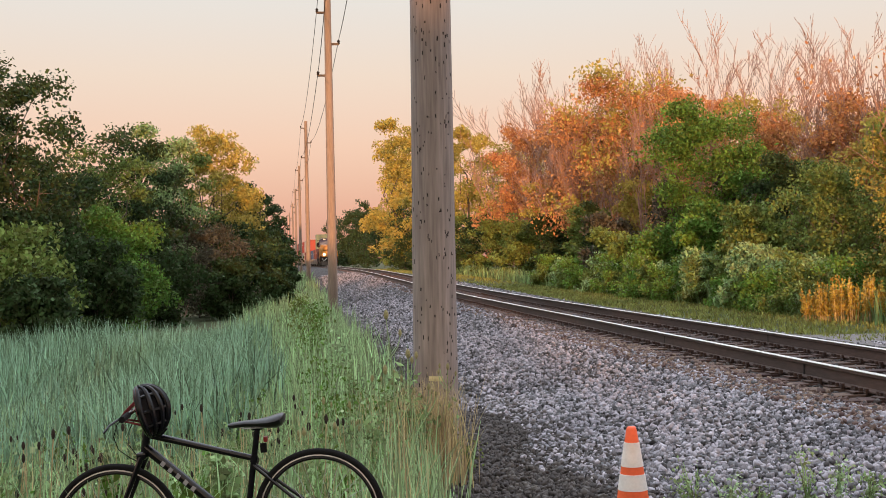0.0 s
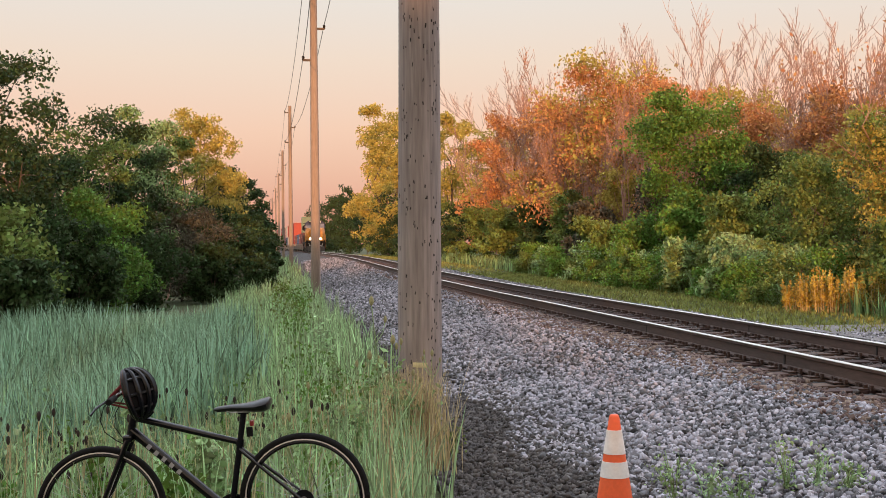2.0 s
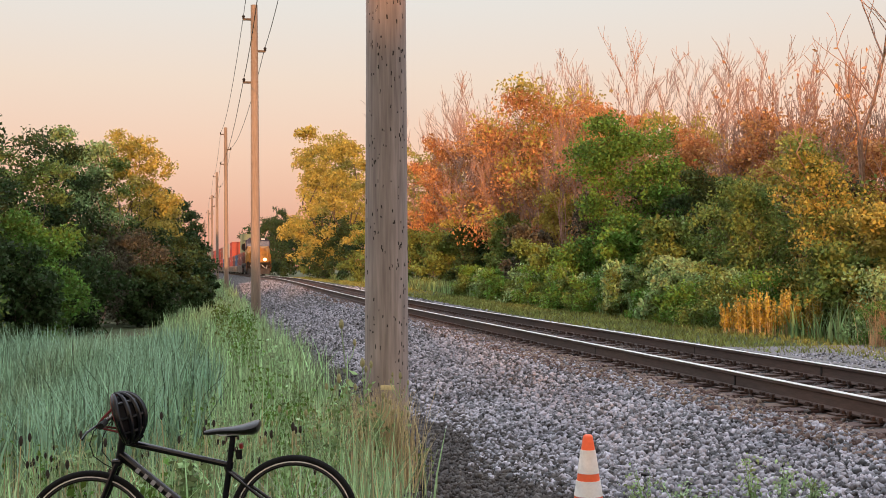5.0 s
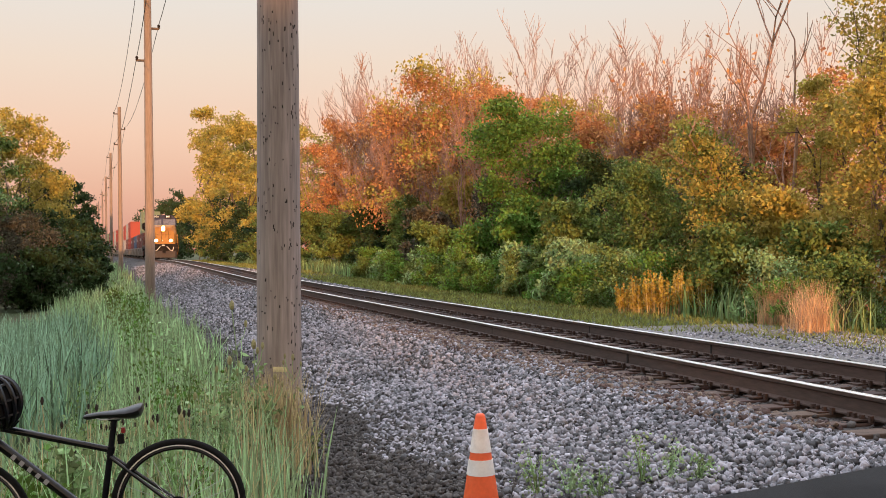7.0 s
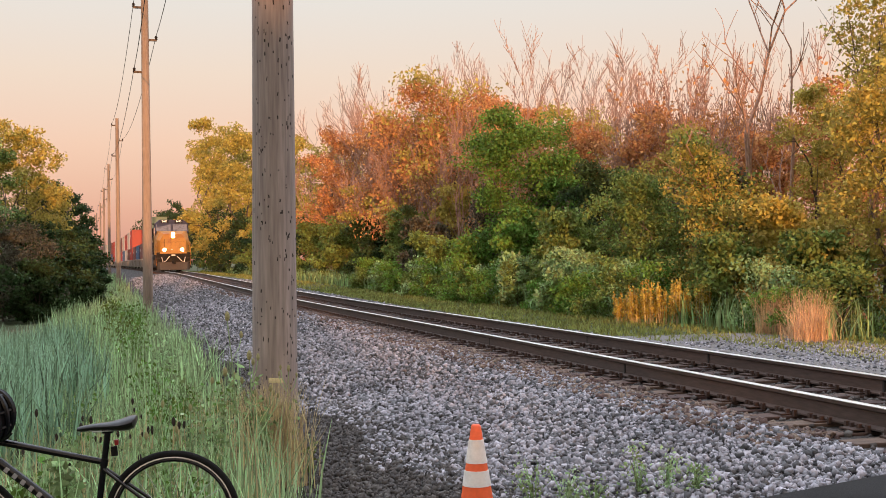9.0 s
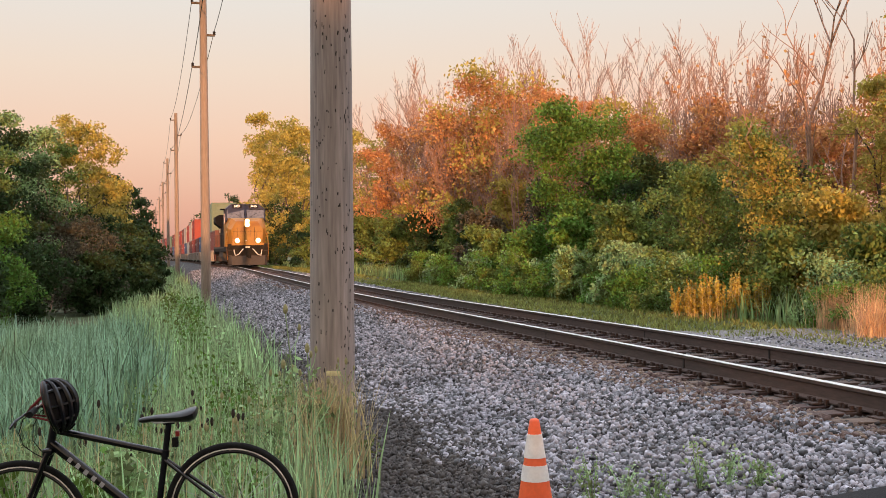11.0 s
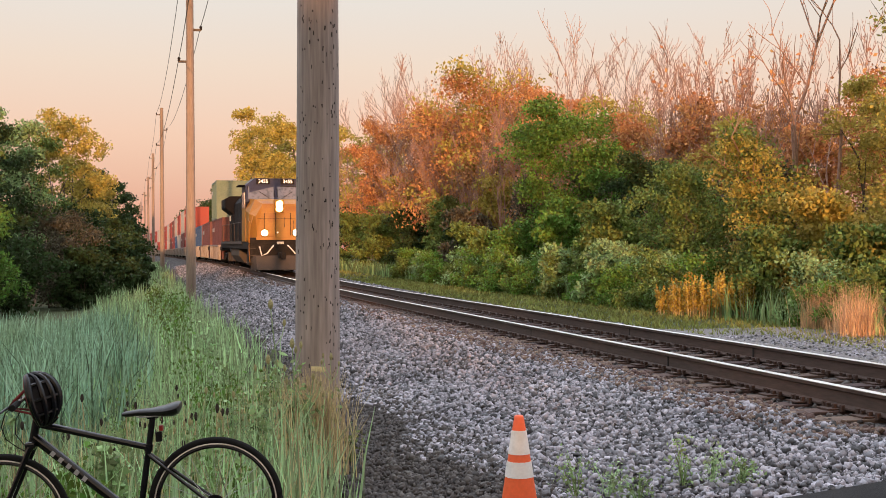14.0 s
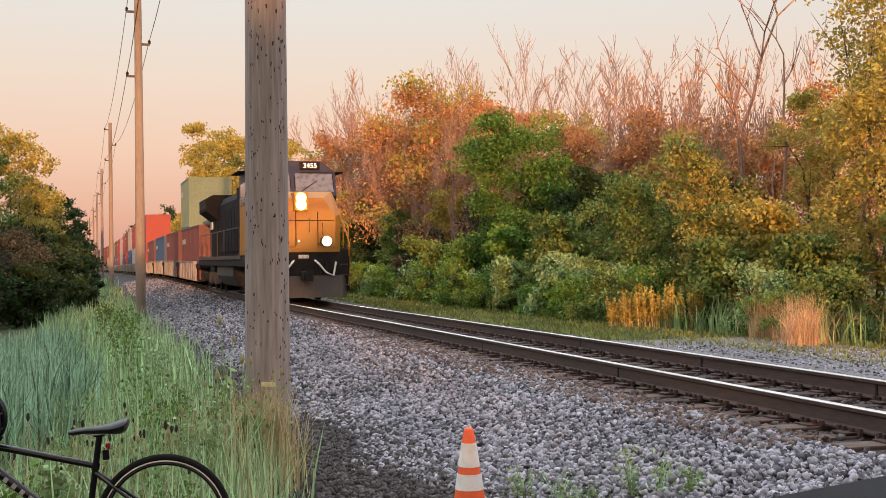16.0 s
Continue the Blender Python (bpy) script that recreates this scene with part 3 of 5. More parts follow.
for i, (x, y, h, w) in enumerate([(10.8, 95, 12.0, 7), (12.5, 80, 11.4, 7), (12.2, 73, 11.6, 6), (14.8, 70, 12.0, 7), (15.0, 62, 11.6, 6.5), (13.2, 54, 8.8, 5.5), (15.8, 52, 9.6, 6), (14.6, 48, 8.2, 5), (15.2, 42, 7.6, 4.6), (14.2, 37.5, 6.6, 4.2), (13.0, 31.0, 5.8, 3.6), (15.5, 31, 7.0, 4)]):
    tree("tree", x, y, h, w, M["leaf_rust" if i % 3 else "leaf_gold"], 6000, 0.13 + 0.0015 * y, 0.12, "rust-orange tree glowing in low sun", seed=60 + i, trunk=0.14)
rs0 = np.random.RandomState(77)
for i, (x, y, h, w, k) in enumerate([
        (8.3, 25.6, 2.2, 2.4, "leaf_mid"), (8.8, 22.6, 2.3, 2.2, "leaf_mid"), (9.0, 18.6, 2.9, 2.6, "leaf_mid"), (9.7, 25.2, 3.4, 2.6, "leaf_gold"), (8.2, 36, 3.4, 3.2, "leaf_mid"), (8.4, 41, 3.2, 2.6, "leaf_fresh"),
        (7.2, 33.2, 2.0, 2.2, "leaf_pale"), (7.3, 37.4, 1.8, 2.0, "leaf_pale"), (7.6, 46.5, 2.3, 2.6, "leaf_mid"), (8.0, 51.5, 2.8, 2.8, "leaf_mid"), (8.6, 55, 3.6, 3.2, "leaf_brown"), (9.6, 62, 4.3, 3.6, "leaf_mid"),
        (9.0, 68, 4.2, 3.8, "leaf_dark"), (8.6, 75, 4.0, 4.0, "leaf_mid"), (8.2, 83, 4.4, 4.4, "leaf_mid"), (8.0, 92, 5.0, 4.8, "leaf_dark"), (7.4, 102, 5.6, 5.4, "leaf_mid"), (7.0, 114, 6.2, 6.0, "leaf_dark"),
        (6.6, 128, 7.0, 7.0, "leaf_dark"), (6.4, 146, 7.5, 8.0, "leaf_mid"), (6.4, 172, 9.0, 9.0, "leaf_dark"), (6.6, 200, 10.0, 10.0, "leaf_dark"), (6.8, 245, 12.0, 12.0, "leaf_dark"), (7.5, 300, 14, 14, "leaf_dark"), (8.0, 380, 14, 16, "leaf_dark"),
        (11.0, 51, 5.0, 4.2, "leaf_brown"), (12.0, 60, 5.6, 4.6, "leaf_gold"), (12.5, 46, 5.2, 4.0, "leaf_brown"), (13, 40, 5.2, 4.0, "leaf_gold"), (13, 34, 4.6, 3.6, "leaf_rust"), (11.0, 78, 6.6, 5.4, "leaf_gold"), (11.5, 92, 8, 6.5, "leaf_gold"),
        (12.2, 19.5, 4.6, 3.6, "leaf_gold"), (14, 20, 5.6, 4.0, "leaf_rust"), (10.8, 18.2, 3.6, 3.0, "leaf_gold"), (11.5, 31.5, 4.6, 3.2, "leaf_brown")]):
    big = y > 80
    tree("bush", x, y, h, w, M[k], 3200 if big else 5200, 0.13 + 0.0016 * y, 0.02, "dense %s scrub bush" % {"leaf_mid": "green", "leaf_dark": "dark green", "leaf_fresh": "bright green", "leaf_pale": "pale grey-green", "leaf_brown": "brownish", "leaf_gold": "yellow-green", "leaf_rust": "rust-orange"}[k],
         "bush", seed=100 + i, trunk=0.05, group="scrub beside the track")
for i, (x, y, h, w) in enumerate([(14.5, 102, 18.0, 7), (14.5, 82, 16.2, 6), (16, 70, 15.8, 5.5), (17, 65, 15.6, 5.5), (18, 60, 14.2, 5), (17.5, 55.5, 14.0, 5), (16, 44.7, 11.2, 4), (16.5, 41.3, 10.4, 4), (18, 38, 10.5, 4),
                                  (11.8, 76, 12.2, 4), (12, 62, 10.5, 3.5), (13.5, 52, 10.2, 3.5), (15.5, 48, 10.8, 4), (11.2, 68, 11, 3.5), (10.4, 80, 11.5, 4), (13, 58, 10.5, 3.5), (14, 43, 8.5, 3), (9.9, 90, 12, 4.5), (15, 36, 9.0, 3.5)]):
    bare_tree(x, y, h, w * (1.6 if h > 13 else 1.3), 300 + i, M["dead"], r=0.035 + 0.0003 * y, stems=5, leafmat=M["leaf_rust"], n_leaf=500 if h < 13 else 0, leaf=0.16 + 0.001 * y)
rsw = np.random.RandomState(88)
for i in range(44):
    y = 19.5 + 42 * (i / 44) ** 1.25 + rsw.uniform(-0.4, 0.4)
    if 23.7 < y < 26.9 or y < 20.3:
        continue
    k = ("leaf_fresh", "leaf_pale", "leaf_mid", "leaf_fresh")[i % 4]
    hh = rsw.uniform(0.8, 1.7)
    tree("shrub", 6.7 + rsw.uniform(-0.3, 0.9) + (0.5 if y < 24 else 0), y, hh, hh * rsw.uniform(1.0, 1.5), M[k], 1500, 0.075 + 0.0012 * y, 0.02, "low fresh green weedy shrub beside the track" if k != "leaf_mid" else "low olive-green weedy shrub beside the track",
         "shrub", seed=700 + i, trunk=0.02, group="weedy shrubs beside the track")
for i in range(18):
    y = 44 + 2.4 * i + rsw.uniform(-0.8, 0.8)
    bare_tree(9.6 + 0.035 * y + rsw.uniform(-0.8, 1.0), y, rsw.uniform(6.6, 8.6) + 0.035 * (y - 44), 2.2, 380 + i, M["dead"], r=0.045 + 0.0003 * y, stems=2, label="slender bare sapling lit orange by the low sun", depthmax=2)
bare_tree(11.1, 28.6, 11.5, 5.5, 350, M["dead"], r=0.11, stems=2, label="tall dead tree with orange-lit bark and bare limbs", depthmax=3)
bare_tree(12.6, 26.2, 11.5, 3.5, 352, M["dead"], r=0.08, stems=2, label="tall dead tree with orange-lit bark and bare limbs", depthmax=3)

# ---- trees on the near side ----
L = "leafy green tree beyond the reed bed"
# shade on this side goes into the leaf colour, mostly leaf_dark
tree("tree", -14.9, 34.7, 9.0, 4.8, M["leaf_dark"], 11000, 0.17, 0.1, "open-crowned tree with shade-darkened leaves beyond the reed bed", seed=31, trunk=0.14, clump=34)
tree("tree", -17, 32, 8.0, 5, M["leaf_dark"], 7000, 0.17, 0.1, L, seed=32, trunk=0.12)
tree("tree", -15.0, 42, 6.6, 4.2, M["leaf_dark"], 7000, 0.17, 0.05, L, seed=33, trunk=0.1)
tree("tree", -13.2, 58.6, 10.0, 4.6, M["leaf_pale"], 9000, 0.2, 0.05, "grey-green tree with a thin top", seed=34, trunk=0.12, shape=0.9)
tree("tree", -11.5, 72, 11.6, 5.0, M["leaf_gold"], 8000, 0.24, 0.15, "yellow-green tree catching the evening sun", seed=35, trunk=0.15)
tree("tree", -10.6, 80, 8.4, 4.6, M["leaf_gold"], 7000, 0.24, 0.05, "yellow-green tree catching the evening sun", seed=36, trunk=0.15)
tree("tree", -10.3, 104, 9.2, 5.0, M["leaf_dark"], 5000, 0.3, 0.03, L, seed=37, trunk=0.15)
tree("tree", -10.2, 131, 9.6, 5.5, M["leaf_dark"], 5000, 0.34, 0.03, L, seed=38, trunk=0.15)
tree("tree", -14.2, 47, 7.6, 4.6, M["leaf_mid"], 7000, 0.18, 0.05, L, seed=131, trunk=0.12)
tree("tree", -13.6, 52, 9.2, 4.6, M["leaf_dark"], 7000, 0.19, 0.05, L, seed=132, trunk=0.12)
tree("tree", -12.6, 64, 9.4, 4.6, M["leaf_mid"], 7000, 0.2, 0.05, L, seed=133, trunk=0.12)
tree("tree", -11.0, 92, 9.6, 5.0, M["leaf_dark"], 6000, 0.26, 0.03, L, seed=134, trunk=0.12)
tree("bush", -10.9, 53.0, 4.4, 4.6, M["leaf_brown"], 9000, 0.14, 0.02, "dark brownish bush with thin twigs", "bush", seed=39, trunk=0.06)
tree("bush", -12.4, 40, 4.4, 3.4, M["leaf_fresh"], 7500, 0.15, 0.02, "bright green bush behind the reeds", "bush", seed=40, trunk=0.06)
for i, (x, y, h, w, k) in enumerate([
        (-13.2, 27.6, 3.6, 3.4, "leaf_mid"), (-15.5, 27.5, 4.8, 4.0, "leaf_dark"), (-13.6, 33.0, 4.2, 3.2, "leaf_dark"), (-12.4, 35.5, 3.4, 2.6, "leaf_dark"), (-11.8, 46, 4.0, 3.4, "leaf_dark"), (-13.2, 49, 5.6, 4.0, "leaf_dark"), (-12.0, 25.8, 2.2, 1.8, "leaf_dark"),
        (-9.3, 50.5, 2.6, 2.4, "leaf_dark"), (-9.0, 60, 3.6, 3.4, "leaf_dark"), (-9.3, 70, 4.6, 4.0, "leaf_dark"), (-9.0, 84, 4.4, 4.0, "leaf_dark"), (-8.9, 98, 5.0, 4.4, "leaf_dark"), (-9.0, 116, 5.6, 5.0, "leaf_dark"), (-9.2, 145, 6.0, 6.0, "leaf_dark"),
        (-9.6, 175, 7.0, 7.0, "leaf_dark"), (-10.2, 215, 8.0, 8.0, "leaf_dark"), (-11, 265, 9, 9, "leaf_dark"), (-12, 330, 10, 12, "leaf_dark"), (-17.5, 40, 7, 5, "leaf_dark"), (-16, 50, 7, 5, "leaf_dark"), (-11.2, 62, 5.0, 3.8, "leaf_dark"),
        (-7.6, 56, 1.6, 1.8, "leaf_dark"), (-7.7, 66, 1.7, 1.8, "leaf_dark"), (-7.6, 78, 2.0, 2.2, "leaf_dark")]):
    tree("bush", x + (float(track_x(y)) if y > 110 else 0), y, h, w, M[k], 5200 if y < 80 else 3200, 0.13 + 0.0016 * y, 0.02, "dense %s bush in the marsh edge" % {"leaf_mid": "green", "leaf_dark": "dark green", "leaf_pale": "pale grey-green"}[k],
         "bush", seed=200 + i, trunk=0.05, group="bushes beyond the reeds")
bare_tree(-12.0, 55.5, 6.2, 3.0, 360, M["dead"], r=0.07, stems=2, label="bare grey dead tree among bushes", depthmax=2)
# unseen tree belt added behind the viewer: shades the crossing, leaves a sun gap
for i in range(26):
    x = -75 + i * 6.0 + rs0.uniform(-1.5, 1.5)
    tree("tree", x, -62 + rs0.uniform(-6, 6), rs0.uniform(9.0, 10.6) if not -4.5 < x < 5.5 else rs0.uniform(4.4, 5.2), 8.5, M["leaf_mid"], 5600, 0.85, 0.03, "unseen tree added to shade the crossing", seed=400 + i, trunk=0.2, group="tree belt across the road")

# ---- grasses ----


def blades(name, rs, xy, hgt, wid, mat, lean=0.25, segs=3, label="", parent=None):
    """Bent tapering blades rooted at the ground."""
    n = len(xy)
    z = heights(xy[:, 0], xy[:, 1])
    a = rs.uniform(0, 2 * np.pi, n)
    la = rs.uniform(0, 2 * np.pi, n)
    bend = np.abs(rs.normal(size=n)) * lean * hgt
    side = np.stack([np.cos(a), np.sin(a), np.zeros(n)], 1)
    out = np.stack([np.cos(la), np.sin(la), np.zeros(n)], 1)
    base = np.stack([xy[:, 0], xy[:, 1], z - 0.05], 1)
    cols = []
    for i in range(segs + 1):
        u = i / segs
        c = base + out * (bend * u * u)[:, None] + np.stack([np.zeros(n), np.zeros(n), hgt * u], 1)
        w = wid * (1 - u) ** 0.7 * 0.5 + 0.0006
        cols += [c - side * w[:, None], c + side * w[:, None]]
    v = np.stack(cols, 1)
    k = 2 * (segs + 1)
    b = np.arange(n)[:, None] * k
    f = np.concatenate([b + [2 * i, 2 * i + 1, 2 * i + 3, 2 * i + 2] for i in range(segs)], 0)
    ob = link_part(name, fast_mesh(name, v.reshape(-1, 3), f, mat))
    return ob


def scatter(rs, n, x0, x1, y0, y1):
    return np.stack([rs.uniform(x0, x1, n), rs.uniform(y0, y1, n)], 1)


rs = np.random.RandomState(5)
xy = np.concatenate([scatter(rs, 17000, -13, -6.3, 10, 20), scatter(rs, 12000, -17, -6.6, 20, 27.5), scatter(rs, 5000, -19, -7.5, 27.5, 33.5)])
wob = xy[:, 0] < -6.9 - 0.045 * (xy[:, 1] - 11) + 0.5 * np.sin(xy[:, 1] * 0.9)
xy = xy[wob]
patch = np.where(xy[:, 1] > 22, 1 - 0.06 * (xy[:, 1] - 22), 1.0) * 0.85 + 0.25 * np.sin(xy[:, 0] * 0.9 + 1) * np.cos(xy[:, 1] * 0.5)
tagged(blades("reed_bed", rs, xy, rs.uniform(0.8, 1.35, len(xy)) * patch, rs.uniform(0.016, 0.042, len(xy)) + 0.0004 * xy[:, 1], M["reed"], 0.22), "thick bed of tall blue-green reeds", "reeds", kind="stuff")
xy = np.concatenate([scatter(rs, 5200, -11, -5.4, 6.9, 9.6), scatter(rs, 5500, -11, -5.5, 9.6, 14), scatter(rs, 4500, -9, -5.0, 14, 26), scatter(rs, 4500, -8.6, -5.0, 26, 60), scatter(rs, 2000, -8, -5.2, 60, 140)])
tagged(blades("verge_grass", rs, xy, 0.15 + 0.75 * rs.rand(len(xy)) ** 1.6, rs.uniform(0.007, 0.021, len(xy)) + 0.0006 * xy[:, 1], M["grass"], 0.27), "uneven green verge grass along the ballast", "grass", kind="stuff")
xy = np.concatenate([scatter(rs, 1000, -10.5, -5.6, 6.8, 11), rs.normal((-5.5, 9.75), (0.2, 0.25), (500, 2)), rs.normal((-5.36, 9.72), (0.11, 0.12), (900, 2))])
tagged(blades("dry_stems", rs, xy, rs.uniform(0.4, 0.95, len(xy)), rs.uniform(0.005, 0.011, len(xy)), M["straw"], 0.16), "dry straw-coloured stems among green weeds", "dry grass", kind="stuff")
xy = np.concatenate([scatter(rs, 2500, 6.6, 8.6, 19, 50), scatter(rs, 3000, 6.2, 8.2, 50, 130)])
tagged(blades("weed_fringe", rs, xy, rs.uniform(0.4, 0.95, len(xy)), rs.uniform(0.02, 0.045, len(xy)) + 0.0005 * xy[:, 1], M["leaf_pale"], 0.35), "tall pale green weeds in front of the scrub", "weeds", kind="stuff")
xy = np.concatenate([scatter(rs, 14000, 3.6, 7.4, 20, 60), scatter(rs, 5000, 3.6, 6.6, 60, 160), scatter(rs, 5000, 4.6, 8, 9, 20)])
tagged(blades("short_grass", rs, xy, rs.uniform(0.05, 0.16, len(xy)), rs.uniform(0.02, 0.04, len(xy)) + 0.0008 * xy[:, 1], M["strip"], 0.5), "low yellowish grass strip across the track", "grass", kind="stuff")


def spike_weed(x, y, h, w, seed, mat, label, n_stem=26):
    """Upright stems closely set with small leaves and flowers."""
    rw = np.random.RandomState(seed)
    t = thing("flowering_weed", pose(x, y, height(x, y) - 0.03), label, "weed", "golden weeds beside the track")
    segs, pts = [], []
    for k in range(n_stem):
        a, r = rw.uniform(0, 2 * np.pi), w / 2 * math.sqrt(rw.rand())
        foot = np.array([math.cos(a) * r * 0.7, math.sin(a) * r * 0.7, 0])
        tip = np.array([math.cos(a) * r, math.sin(a) * r, h * rw.uniform(0.6, 1.0)])
        segs.append((*foot, *tip, 0.008, 0.003))
        u = rw.uniform(0.25, 1.02, 34)[:, None]
        pts.append(foot + (tip - foot) * u + rw.normal(size=(34, 3)) * 0.045 * (1.15 - u))
    v, f = tubes(segs, 5)
    link_part("stem", fast_mesh("stem", v, f, M["straw"], True), t)["kind"] = "stuff"
    pts = np.concatenate(pts)
    v, f = leaves(rw, pts, rw.uniform(0.6, 1.3, len(pts)) * 0.078)
    link_part("flowering_top", fast_mesh("flowering_top", v, f, mat), t)["kind"] = "stuff"
    return t


for i, (x, y, h, w) in enumerate([(6.15, 26.6, 0.95, 0.6), (6.4, 26.2, 1.1, 0.6), (6.7, 26.0, 1.0, 0.6), (6.0, 26.9, 0.8, 0.5), (6.9, 25.6, 1.15, 0.6), (7.25, 25.3, 1.25, 0.6)]):
    spike_weed(x, y, h, w, 850 + i, M["goldflower"], "golden flowering weed in low sunlight")
xy = np.concatenate([rs.normal((cx, cy), (0.17, 0.2), (n, 2)) for cx, cy, n in ((6.85, 21.4, 700), (7.15, 21.0, 350), (6.42, 19.6, 600), (6.25, 19.2, 350), (8.2, 18.6, 350))])
tagged(blades("dry_grass_tuft", rs, xy, 0.35 + 0.75 * rs.rand(len(xy)) ** 1.5, rs.uniform(0.006, 0.013, len(xy)), M["tuft"], 0.4), "tuft of dry orange-lit grass", "dry grass", kind="stuff")

# ---- train ----
T = {
    "yellow": material("deep_yellow_loco_paint", (0.34, 0.16, 0.018), 0.5, var=0.12, scale=1.2, fine=20, bump=0.05, second=(0.26, 0.10, 0.018), amount=0.3),
    "navy": material("dark_blue_loco_paint", (0.008, 0.0085, 0.012), 0.75, var=0.2, scale=1, fine=20, bump=0.05, second=(0.016, 0.013, 0.012), spec=0.12),
    "cab_blue": material("faded_blue_cab_paint", (0.03, 0.036, 0.075), 0.5, var=0.15, scale=1, fine=20, bump=0.04, second=(0.02, 0.022, 0.04), spec=0.3),
    "black": material("grimy_black_underframe", (0.02, 0.018, 0.017), 0.8, var=0.4, scale=2, fine=30, bump=0.3, second=(0.035, 0.028, 0.024), spec=0.15),
    "grey": material("dusty_grey_steel", (0.062, 0.052, 0.047), 0.8, var=0.25, scale=2, fine=25, bump=0.2, second=(0.07, 0.06, 0.05)),
    "silver": material("silver_well_car_paint", (0.30, 0.29, 0.28), 0.6, var=0.25, scale=1, fine=15, bump=0.15, second=(0.17, 0.13, 0.11)),
    "white": material("white_grab_iron_paint", (0.75, 0.74, 0.70), 0.5, var=0.1, bump=0),
    "glass": material("dark_reflective_window", (0.30, 0.29, 0.33), 0.12, 0.6, var=0.0, bump=0, spec=0.8),
    "lamp": glow("lit_headlight", (1.0, 0.80, 0.50), 60.0),
    "ditch": glow("lit_ditch_light", (1.0, 0.78, 0.45), 60.0),
    "board": glow("lit_number_board", (1.0, 0.9, 0.75), 1.1),
    "red": material("red_container_paint", (0.33, 0.045, 0.035), 0.6, var=0.2, scale=0.8, fine=12, bump=0.05, second=(0.28, 0.05, 0.045)),
    "maroon": material("faded_maroon_container_paint", (0.17, 0.055, 0.05), 0.65, var=0.2, scale=0.8, fine=12, bump=0.05, second=(0.11, 0.045, 0.04)),
    "green": material("pale_green_container_paint", (0.17, 0.24, 0.18), 0.65, var=0.2, scale=0.8, fine=12, bump=0.05, second=(0.14, 0.22, 0.16)),
    "blue": material("blue_container_paint", (0.05, 0.10, 0.20), 0.65, var=0.2, scale=0.8, fine=12, bump=0.05, second=(0.05, 0.09, 0.18)),
    "pale": material("off_white_container_paint", (0.42, 0.39, 0.37), 0.65, var=0.15, scale=0.8, fine=12, bump=0.05, second=(0.4, 0.37, 0.34)),
}


def wheel_mesh():
    me_ob = part("wheel", lathe([(0.1, -0.09), (0.5, -0.09), (0.52, -0.06), (0.535, 0.03), (0.56, 0.045), (0.56, 0.07), (0.4, 0.07), (0.36, 0.03), (0.14, 0.03), (0.1, 0.08)], 24, "X"), T["black"])
    me = me_ob.data
    bpy.data.objects.remove(me_ob)
    return me


WHEEL = wheel_mesh()


def truck(parent, yc, axles, spacing):
    """A bogie with side frames, springs and wheelsets."""
    L2 = spacing * (axles - 1) / 2
    bm = bmesh.new()
    for sx in (-1.02, 1.02):
        add_box(bm, (sx - 0.09, yc - L2 - 0.55, 0.42), (sx + 0.09, yc + L2 + 0.55, 0.78), 0.05)
        for i in range(axles):
            add_box(bm, (sx - 0.13, yc - L2 + i * spacing - 0.2, 0.32), (sx + 0.13, yc - L2 + i * spacing + 0.2, 0.72), 0.04)
        for i in range(axles - 1):
            for d in (-0.16, 0.16):
                add_tube(bm, (sx * 1.1, yc - L2 + (i + 0.5) * spacing + d, 0.3), (sx * 1.1, yc - L2 + (i + 0.5) * spacing + d, 0.85), 0.1, n=8)
    add_box(bm, (-1.0, yc - 0.3, 0.5), (1.0, yc + 0.3, 0.85))
    tr = part("truck", bm, T["grey"] if axles == 3 else T["black"], parent)
    for i in range(axles):
        for sx in (-0.77, 0.77):
            w = link_part("wheel", WHEEL, tr)
            w.matrix_local = pose(sx, yc - L2 + i * spacing, 0.53, 0, 0, 0 if sx > 0 else 180)
    return tr


